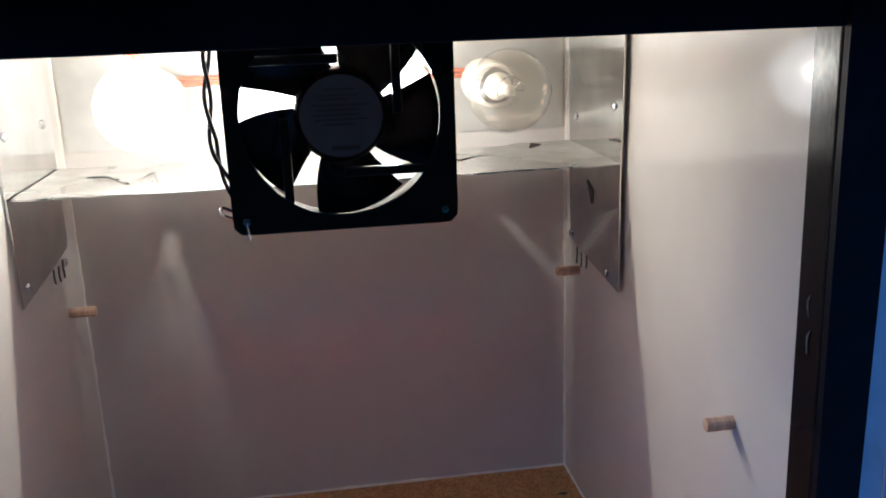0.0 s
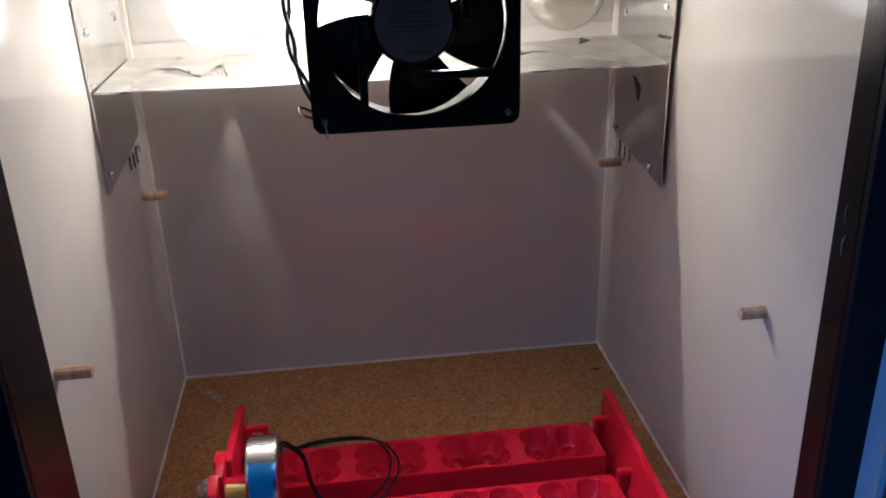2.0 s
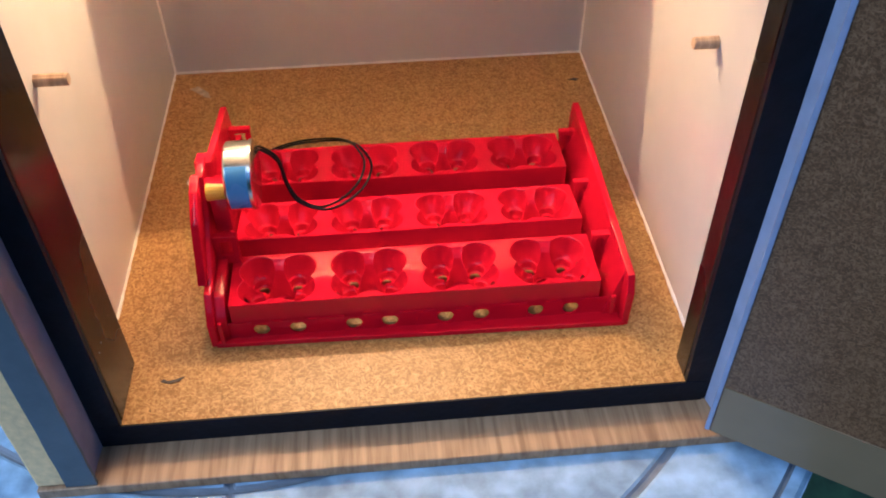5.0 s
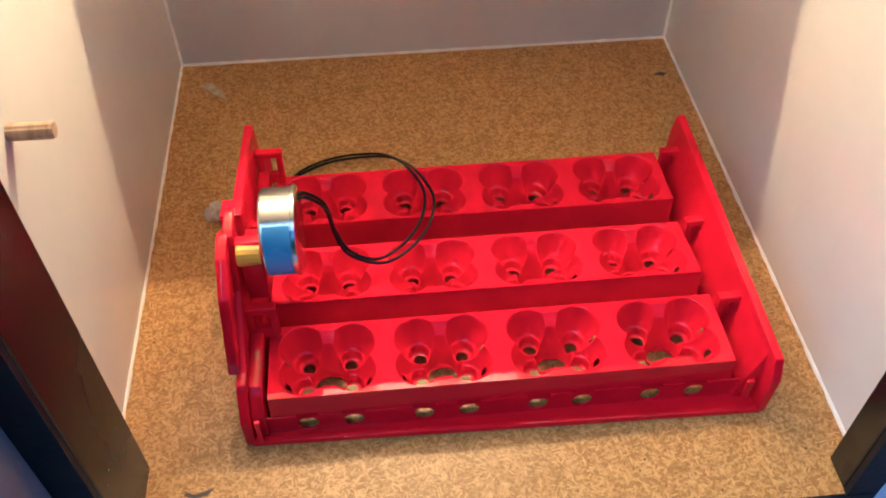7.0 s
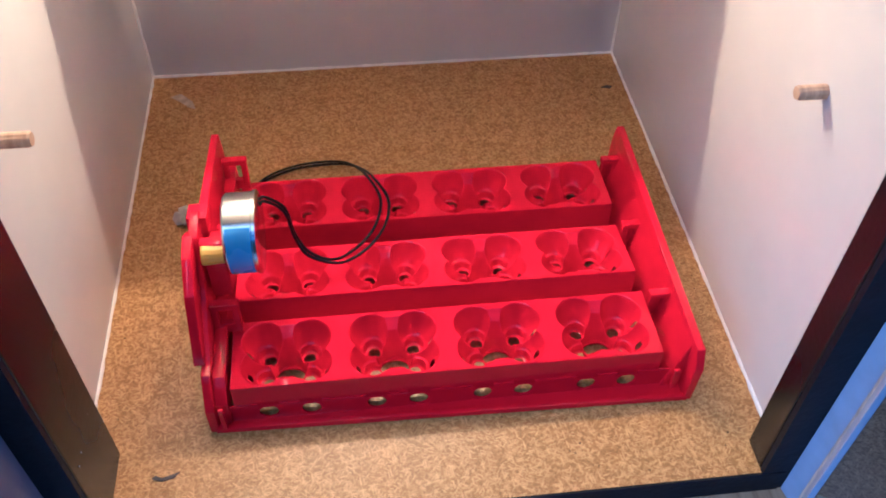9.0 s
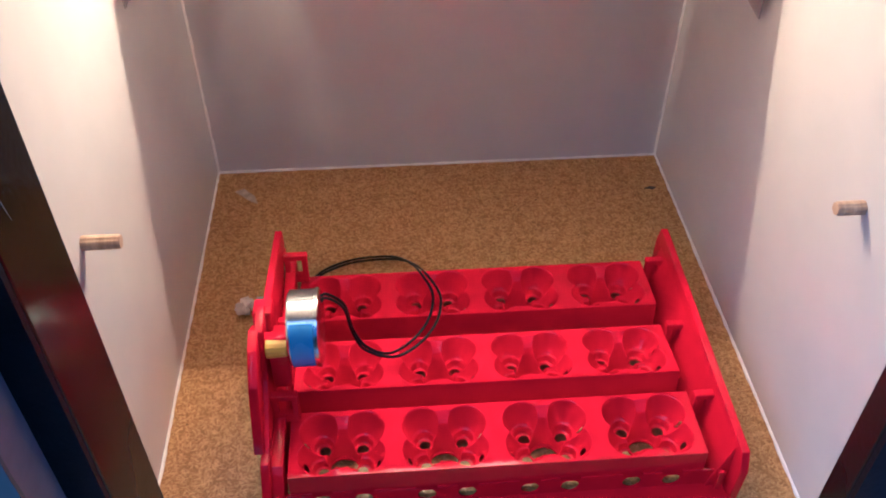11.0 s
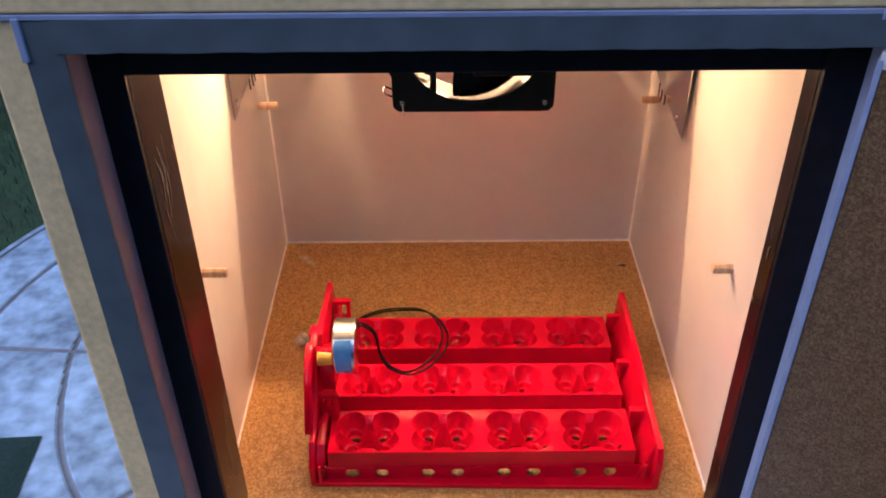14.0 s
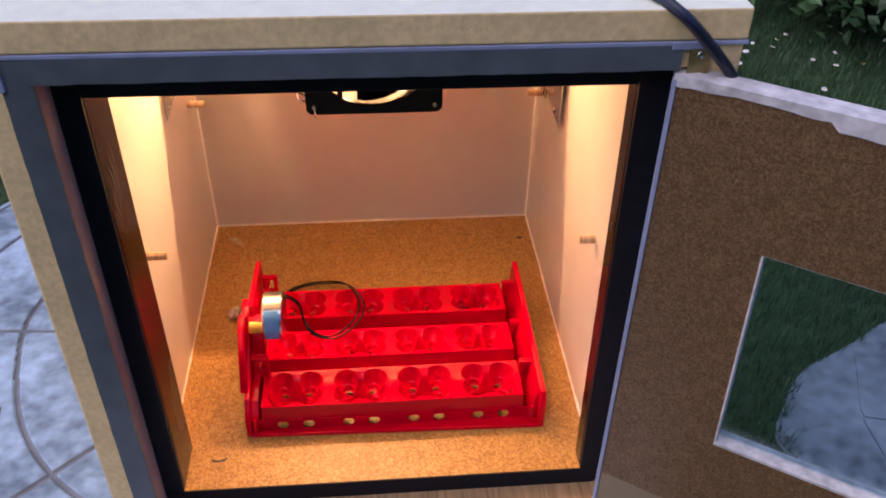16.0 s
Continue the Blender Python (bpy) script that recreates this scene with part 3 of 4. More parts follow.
def shelf():
    root = tagged(empty("heater_shelf"), "bent aluminium sheet shelf with rough-cut edges, screwed to both side walls", "shelf")
    bm = bmesh.new()
    nx, ny = 440, 66

    def sheet(dz):
        rows = []
        for i in range(nx + 1):
            x = 0.0035 + (W - 0.0088) * i / nx
            f = SH_F + 0.0014 * noise.noise((x * 80, 0, 0)) + 0.0025 * noise.noise((x * 14, 3, 0))
            b = SH_B + 0.001 * noise.noise((x * 18, 9, 0))
            b -= 0.016 * math.exp(-((x - 0.062) / 0.014) ** 4) + 0.008 * math.exp(-((x - 0.335) / 0.02) ** 4)
            rows.append([bm.verts.new((x, f + (b - f) * k / ny, SHELF_Z + dz - 0.0015 * math.sin(math.pi * i / nx) + 0.0006 * noise.noise((x * 25, k * 0.12, 2)))) for k in range(ny + 1)])
        return rows

    def punched(x, y):
        """Narrow slots through the sheet, added for the light streaks."""
        return any(y0 <= y < y1 and abs(x - xa - (xb - xa) * (y - y0) / (y1 - y0)) < ha + (hb - ha) * (y - y0) / (y1 - y0) for xa, xb, ha, hb, y0, y1 in STREAK_SLOTS)

    top, low = sheet(0.0), sheet(-0.0012)
    for i in range(nx):
        for k in range(ny):
            mid = (top[i][k].co + top[i + 1][k + 1].co) / 2
            if punched(mid.x, mid.y):
                continue
            bm.faces.new((top[i][k], top[i + 1][k], top[i + 1][k + 1], top[i][k + 1]))
            bm.faces.new((low[i][k], low[i][k + 1], low[i + 1][k + 1], low[i + 1][k]))
        for k in (0, ny):
            bm.faces.new((top[i][k], low[i][k], low[i + 1][k], top[i + 1][k]))
    part("tray", bm, ALU_TRAY, root, smooth=True)
    for s in (0, 1):
        outline = [(SH_F - 0.002, 0.219), (SH_F + 0.03, 0.222), (SH_F + 0.075, 0.226), (0.468, 0.231), (0.471, 0.26), (0.472, 0.30), (0.474, 0.41), (SH_F - 0.006, 0.412), (SH_F - 0.004, 0.34), (SH_F - 0.001, 0.30)]
        if s == 0:
            outline = [(u, v + (0.022 if v < 0.25 else 0)) for u, v in outline]
        bm = prism(outline, 0.0012)
        bmesh.ops.transform(bm, matrix=SIDE, verts=bm.verts)
        bmesh.ops.translate(bm, verts=bm.verts, vec=((W - 0.0050) if s else 0.001, 0, 0))
        plate = part("side_plate", bm, ALU, root, "dull aluminium side plate")
        x = W - 0.0050 if s else 0.0022
        for y, z in (((0.378, 0.226), (0.466, 0.236), (0.365, 0.352), (0.455, 0.335)) if s else ((0.366, 0.251), (0.455, 0.244), (0.366, 0.352), (0.452, 0.35))):
            screw = lathe([(0, 0.0022), (0.0018, 0.0019), (0.0032, 0.0009), (0.0034, 0)], 16, "X")
            part("screw", screw, STEEL, plate, smooth=True, at=pose(x, y, z, 0, 0, 180 if s else 0))
        # glue drips under the plate
        for q, (y, z, l) in enumerate(((0.45, 0.222, 0.012), (0.438, 0.22, 0.009), (0.425, 0.221, 0.007))):
            zz = z + (0.0 if s else 0.02)
            part("drip", tube([(x, y, zz + 0.006), (x, y - 0.001, zz), (x, y + 0.0005, zz - l * 0.7)], 0.0007, 6, 4), GRIME, plate, "dark glue drip")
    bm = prism([(0.412, 0.272), (0.424, 0.289), (0.409, 0.283)], 0.0008)
    bmesh.ops.transform(bm, matrix=Matrix.Translation((W - 0.0060, 0, 0)) @ SIDE, verts=bm.verts)
    part("pierced_tab", bm, GRIME, root, "dark pierced triangular tab")
    tab = prism([(0.371, 0.4655), (0.377, 0.456), (0.364, 0.442)], 0.0012)
    bmesh.ops.translate(tab, verts=tab.verts, vec=(0, 0, SHELF_Z - 0.0006))
    part("pierced_tab", tab, GRIME, root, "dark pierced triangular tab")
    back = part("back_plate", box(0.004, W - 0.004, D - 0.003, D - 0.0018, 0.322, 0.42), ALU_DULL, root, "aluminium reflector behind the bulbs")
    return root


shelf()


def bulb(x, lit):
    root = tagged(empty("light_bulb", (x, 0.385, 0.364)),
                  "glowing clear globe light bulb lying above the metal shelf" if lit else "unlit clear globe light bulb above the metal shelf", "light bulb", "heater bulbs")
    r = 0.0295
    prof = [(0, -r)]
    for i in range(1, 20):
        a = math.pi * i / 24
        prof.append((r * math.sin(a), -r * math.cos(a)))
    prof += [(0.0150, 0.0330), (0.0135, 0.043), (0.0132, 0.05)]
    part("globe", lathe(prof, 40, "Y"), LIT_GLASS if lit else BULB_GLASS, root, "glowing globe" if lit else "clear glass globe", smooth=True)
    cap = [(0.0132, 0.046), (0.0136, 0.05)]
    for i in range(5):
        cap += [(0.0138, 0.052 + i * 0.004), (0.0126, 0.054 + i * 0.004)]
    cap += [(0.010, 0.074), (0, 0.075)]
    part("screw_cap", lathe(cap, 28, "Y"), STEEL, root, "metal screw cap", smooth=True)
    part("holder", lathe([(0.0, 0.060), (0.0165, 0.060), (0.018, 0.066), (0.018, 0.1), (0, 0.1)], 28, "Y"), SILICONE, root, "white lamp holder", smooth=True)
    if lit:
        part("filament", lathe([(0, -0.0032), (0.0012, -0.0026), (0.0014, 0), (0.0012, 0.0026), (0, 0.0032)], 12, "X"), LIT, root, "glowing filament", smooth=True, at=pose(0, -0.015, 0.0055))
    else:
        stem = lathe([(0, -0.004), (0.004, 0.0), (0.0042, 0.012), (0.006, 0.02), (0.0105, 0.04), (0, 0.041)], 20, "Y")
        part("glass_stem", stem, SILICONE, root, "frosted filament stem", smooth=True)
        bm = bmesh.new()
        for i in range(9):
            a = 2 * math.pi * i / 9
            join(bm, tube([(0, 0.004, 0), (0.006 * math.cos(a), -0.002, 0.006 * math.sin(a)), (0.010 * math.cos(a), -0.004, 0.010 * math.sin(a))], 0.00025, 5, 3))
        pts = [(0.010 * math.cos(2 * math.pi * i / 36), -0.004, 0.010 * math.sin(2 * math.pi * i / 36)) for i in range(34)]
        join(bm, tube(pts, 0.0003, 5, 1))
        part("filament", bm, STEEL, root, "fine wire filament ring")
    return root


bulb(0.084, True)
bulb(0.168, True)
bulb(0.252, True)
bulb(0.336, False)

feed = tagged(empty("feed_wire"), "bare copper-coloured twin wire between the bulbs", "wire")
for dz in (0.0, 0.0042):
    part("strand", tube([(0.09, 0.480, 0.372 + dz), (0.16, 0.486, 0.371 + dz), (0.24, 0.487, 0.370 + dz), (0.33, 0.482, 0.369 + dz)], 0.0018, 8), COPPER, feed)
lead = tagged(empty("lead_wire"), "copper-coloured lead wires running up to the ceiling", "wire")
for dx in (0.0, 0.006):
    part("strand", tube([(0.052 + dx, 0.40, 0.428), (0.064 + dx, 0.404, 0.410), (0.078 + dx, 0.415, 0.395)], 0.0018, 8), COPPER, lead)


# ---- fan ----
def fan():
    root = tagged(empty("axial_fan", (0.2112, 0.2295, 0.3692)), "black square axial fan hung from the ceiling, at rest", "fan")
    s, dep, rin = 0.0595, 0.038, 0.0572
    # frame: two flanges and the round duct
    def flange(y0, y1, rin):
        bm = bmesh.new()
        n = 96
        rows = []
        for y in (y0, y1):
            o, h = [], []
            for i in range(n):
                a = 2 * math.pi * (i + 0.5) / n
                c, q = math.cos(a), math.sin(a)
                k = s / max(abs(c), abs(q))
                x, z = k * c, k * q
                # rounded corners
                rc = 0.006
                if abs(x) > s - rc and abs(z) > s - rc:
                    cx, cz = math.copysign(s - rc, x), math.copysign(s - rc, z)
                    v = Vector((x - cx, z - cz)).normalized() * rc
                    x, z = cx + v.x, cz + v.y
                o.append(bm.verts.new((x, y, z)))
                h.append(bm.verts.new((rin * c, y, rin * q)))
            rows.append((o, h))
        (o0, h0), (o1, h1) = rows
        for i in range(n):
            j = (i + 1) % n
            bm.faces.new((o0[i], o0[j], h0[j], h0[i]))
            bm.faces.new((o1[j], o1[i], h1[i], h1[j]))
            bm.faces.new((o0[j], o0[i], o1[i], o1[j]))
            bm.faces.new((h0[i], h0[j], h1[j], h1[i]))
        bmesh.ops.recalc_face_normals(bm, faces=bm.faces[:])
        return bm
    part("front_flange", flange(0, 0.0045, 0.0520), FAN_BLACK, root, smooth=True)
    part("rear_flange", flange(dep - 0.0045, dep, 0.0572), FAN_BLACK, root, smooth=True)
    part("duct", lathe([(rin, 0.004), (0.0588, 0.004), (0.0588, dep - 0.004), (rin, dep - 0.004), (rin - 0.0008, dep / 2), (rin, 0.004)], 64, "Y"), DUCT, root, "black inner duct", smooth=True)
    hub = part("hub", lathe([(0, 0.002), (0.0215, 0.002), (0.0235, 0.004), (0.0245, 0.008), (0.0245, 0.034), (0, 0.034)], 48, "Y"), FAN_BLACK, root, smooth=True)
    lab = part("label", lathe([(0, 0.0014), (0.0212, 0.0014), (0.0214, 0.0021), (0, 0.0021)], 48, "Y"), FAN_LABEL, hub, "grey round rating label")
    # unreadable print as plain bars
    for i, (z, w) in enumerate(((0.0135, 0.016), (0.0105, 0.024), (0.0085, 0.022), (0.0055, 0.030), (0.003, 0.026), (0.0005, 0.031), (-0.002, 0.028), (-0.0045, 0.02))):
        part("print_bar", box(-w / 2, w / 2 - 0.003 * (i % 3), 0.0011, 0.0015, z, z + 0.0008), INK, hub)
    part("print_bar", box(-0.006, 0.009, 0.0010, 0.0015, -0.0175, -0.0150), INK, hub)
    # four flat arms, set like a pinwheel
    for a in (0, 90, 180, 270):
        arm = box(0.0, 0.0505, 0.0006, 0.0056, -0.0318, -0.0270, 0.0008)
        part("strut", arm, FAN_BLACK, root, at=Matrix.Rotation(radians(-a), 4, "Y"))
    # blades
    for i in range(5):
        bm = bmesh.new()
        rows = []
        for k in range(9):
            t = k / 8
            r = 0.023 + 0.0308 * t
            half = radians(31 - 4 * t)
            row = []
            for q in range(7):
                u = q / 6 * 2 - 1
                a = u * half + radians(9) * t
                y = 0.019 + u * 0.0085 - 0.002 * (1 - u * u)
                row.append((r * math.cos(a), y, r * math.sin(a)))
            rows.append(row)
        fr = [[bm.verts.new(p) for p in row] for row in rows]
        bk = [[bm.verts.new((p[0], p[1] + 0.0014, p[2])) for p in row] for row in rows]
        for g, flip in ((fr, False), (bk, True)):
            for a, b in zip(g, g[1:]):
                for q in range(6):
                    f = (a[q], a[q + 1], b[q + 1], b[q])
                    bm.faces.new(f[::-1] if flip else f)
        for q in range(6):
            bm.faces.new((fr[0][q], bk[0][q], bk[0][q + 1], fr[0][q + 1]))
            bm.faces.new((fr[-1][q + 1], bk[-1][q + 1], bk[-1][q], fr[-1][q]))
        for a, b in zip(range(8), range(1, 9)):
            bm.faces.new((fr[b][0], bk[b][0], bk[a][0], fr[a][0]))
            bm.faces.new((fr[a][6], bk[a][6], bk[b][6], fr[b][6]))
        bmesh.ops.recalc_face_normals(bm, faces=bm.faces[:])
        part("blade", bm, FAN_BLACK, root, smooth=True, at=Matrix.Rotation(radians(-(72 * i - 16)), 4, "Y"))
    # corner screws, one with a bent tie wire
    for sx in (-1, 1):
        part("screw", lathe([(0, 0.0009), (0.0018, 0.0007), (0.0022, 0)], 12, "Y"), STEEL, root, at=pose(sx * 0.0525, 0, -0.0525, 180))
    part("tie_wire", tube([(-0.0525, -0.001, -0.0525), (-0.052, -0.0022, -0.057), (-0.0515, -0.001, -0.0615)], 0.0006, 6, 4), STEEL, root, "thin steel tie wire")
    part("bent_wire", tube([(-0.058, 0.02, -0.052), (-0.066, 0.018, -0.0475), (-0.066, 0.012, -0.0500), (-0.058, 0.012, -0.0535)], 0.0008, 6, 4), STEEL, root, "bent wire loop on the side")
    # hanging bracket up to the ceiling
    part("hanger", box(-0.03, 0.03, 0.008, 0.030, 0.0585, H - 0.3692, 0.0008), ALU, root, "metal hanger under the ceiling")
    return root


fan()
fan_lead = tagged(empty("fan_cable"), "twisted black pair of wires beside the fan", "cable")
for ph in (0, math.pi):
    pts = []
    for i in range(40):
        t = i / 39
        z = 0.428 - 0.108 * t
        x = 0.1465 - 0.005 * math.sin(math.pi * t) + 0.006 * max(0, t - 0.75) * 4
        pts.append((x + 0.0017 * math.cos(t * 14 + ph), 0.264 + 0.0017 * math.sin(t * 14 + ph), z))
    part("wire", tube(pts, 0.0012, 6, 2), CABLE, fan_lead)


# ---- wooden pegs ----
def peg(x, y, z, side):
    """A short fluted dowel standing out of a side wall; side +1 on the left wall."""
    bm = bmesh.new()
    n = 24
    prof = [(0.0, 0.96), (0.0185, 0.96), (0.0198, 0.82), (0.0202, 0.0)]
    rings = []
    for h, k in prof:
        ring = []
        for i in range(n):
            a = 2 * math.pi * i / n
            r = 0.0042 * k * (0.93 if i % 4 == 0 else 1.0)
            ring.append(bm.verts.new((side * h, r * math.cos(a), r * math.sin(a))) if k else None)
        rings.append(ring)
    for a, b in zip(rings[:2], rings[1:3]):
        for i in range(n):
            bm.faces.new((a[i], a[(i + 1) % n], b[(i + 1) % n], b[i]))
    bm.faces.new(rings[2])
    bm.faces.new(rings[0])
    bmesh.ops.recalc_face_normals(bm, faces=bm.faces[:])
    ob = mesh_object("wooden_peg", bm, DOWEL)
    ob.location = (x, y, z)
    return tagged(ob, "short fluted wooden dowel peg stuck in the white wall", "peg", "shelf pegs")


peg(0, 0.187, 0.194, 1)
peg(W + 0.0042, 0.182, 0.198, -1)
peg(0, 0.456, 0.203, 1)
peg(W, 0.459, 0.205, -1)


# ---- egg turner ----
CELL, DEPTH, X0 = 0.0653, 0.0495, 0.0885
LOBES = [(sx * 0.0139, sy * 0.0096) for sx in (-1, 1) for sy in (-1, 1)]
LR, FLAT, LONG = 0.0142, 0.92, 0.96
LOBE_LINE = [(0.0142, 0.0), (0.0134, 0.003), (0.0117, 0.0075), (0.0096, 0.0122), (0.0083, 0.0146), (0.0070, 0.0154), (0.0062, 0.0200), (0.0052, 0.0207), (0.0, 0.0210)]
MID_LINE = [(0.0198, 0.0), (0.0188, 0.0012), (0.0168, 0.0030), (0.0145, 0.0058), (0.0124, 0.0105), (0.0108, 0.0170), (0.0096, 0.0240), (0.0088, 0.0262), (0.0, 0.0265)]
DRAINS = [(0.0226, -0.0105), (-0.0226, -0.0105), (0.0230, 0.0040), (-0.0230, 0.0040)]


def along(line, q):
    for (q1, d1), (q0, d0) in zip(line, line[1:]):
        if q0 <= q <= q1:
            return d0 + (d1 - d0) * (q - q0) / (q1 - q0)
    return 0.0


def well_depth(x, y):
    d = along(MID_LINE, math.hypot(x, y))
    for cx, cy in LOBES:
        q = math.hypot((x - cx) / FLAT, (y - cy) / LONG)
        k = 0.12 * max(0.0, min(1.0, 1 - q / LR))
        d = max(d, along(LOBE_LINE, math.hypot((x - cx * (1 - k)) / FLAT, (y - cy * (1 - k)) / LONG)))
    return d


def well_edge(a):
    """How far the cloverleaf reaches in one direction."""
    c, s = math.cos(a), math.sin(a)
    best = 0.0198
    for cx, cy in LOBES:
        px, py, qx, qy = cx / FLAT, cy / LONG, c / FLAT, s / LONG
        aa, b = qx * qx + qy * qy, qx * px + qy * py
        disc = b * b - aa * (px * px + py * py - LR * LR)
        if disc > 0:
            best = max(best, (b + math.sqrt(disc)) / aa)
    return best


def cup_mesh():
    """One cloverleaf cup: its square of the deck and the well with its drain holes."""
    bm = bmesh.new()
    n, m = 168, 40
    hx, hy = CELL / 2, DEPTH / 2
    outer, rim = [], []
    grid = []
    for i in range(n):
        a = 2 * math.pi * (i + 0.5) / n
        c, s = math.cos(a), math.sin(a)
        k = min(hx / max(abs(c), 1e-9), hy / max(abs(s), 1e-9))
        outer.append(bm.verts.new((k * c, k * s, 0)))
        e = well_edge(a)
        rim.append(bm.verts.new(((e + 0.0006) * c, (e + 0.0006) * s, 0)))
        col = []
        for j in range(m):
            r = e + (1 / math.hypot(c / 0.0088, s / 0.0066) - e) * j / (m - 1)
            x, y = r * c, r * s
            col.append(bm.verts.new((x, y, -0.0005 - well_depth(x, y))))
        grid.append(col)
    for i in range(n):
        j = (i + 1) % n
        bm.faces.new((outer[i], outer[j], rim[j], rim[i]))
        bm.faces.new((rim[i], rim[j], grid[j][0], grid[i][0]))
        for k in range(m - 1):
            quad = (grid[i][k], grid[j][k], grid[j][k + 1], grid[i][k + 1])
            mid = sum((v.co for v in quad), Vector()) / 4
            if any(math.hypot(mid.x - cx * 0.88, mid.y - cy * 0.90) < 0.0037 for cx, cy in LOBES):
                continue
            if any(abs(mid.x - cx) < 0.0014 and abs(mid.y - cy) < 0.0019 for cx, cy in DRAINS):
                continue
            bm.faces.new(quad)
    # collar of the centre hole
    low = [bm.verts.new((v.co.x, v.co.y, v.co.z - 0.0015)) for v in (col[-1] for col in grid)]
    for i in range(n):
        j = (i + 1) % n
        bm.faces.new((grid[i][-1], grid[j][-1], low[j], low[i]))
    for f in bm.faces:
        if f.normal.z < -0.2:
            f.normal_flip()
    return bm


def clip_frame(wide=0.0135, high=0.021, filled=True):
    """A thick hooked block at the end of a row: cap and two legs."""
    bm = bmesh.new()
    box(0, wide, -0.003, 0.003, high - 0.0045, high, 0.0009, bm)
    box(0.0005, 0.0042, -0.0026, 0.0026, 0, high - 0.0044, 0.0006, bm)
    box(wide - 0.0045, wide - 0.0004, -0.0026, 0.0026, 0, high - 0.0044, 0.0006, bm)
    if filled:
        box(0.0040, wide - 0.0043, 0.0004, 0.0022, 0, high - 0.0044, 0.0002, bm)
    else:
        box(0.0040, wide - 0.0043, -0.0022, 0.0022, 0.0, 0.0075, 0.0004, bm)
    return bm


def holed_cell(bm, x, half, z0, z1, zc, r, y0, y1):
    """A square of an upright plate with a round hole through it."""
    n = 24
    rings = []
    for y in (y0, y1):
        out, hole = [], []
        for i in range(n):
            a = 2 * math.pi * (i + 0.5) / n
            c, q = math.cos(a), math.sin(a)
            k = min(half / max(abs(c), 1e-9), ((z1 - zc) if q > 0 else (zc - z0)) / max(abs(q), 1e-9))
            out.append(bm.verts.new((x + k * c, y, zc + k * q)))
            hole.append(bm.verts.new((x + r * c, y, zc + r * q)))
        rings.append((out, hole))
    (o0, h0), (o1, h1) = rings
    for i in range(n):
        j = (i + 1) % n
        bm.faces.new((o0[i], o0[j], h0[j], h0[i]))
        bm.faces.new((o1[j], o1[i], h1[i], h1[j]))
        bm.faces.new((h0[i], h0[j], h1[j], h1[i]))


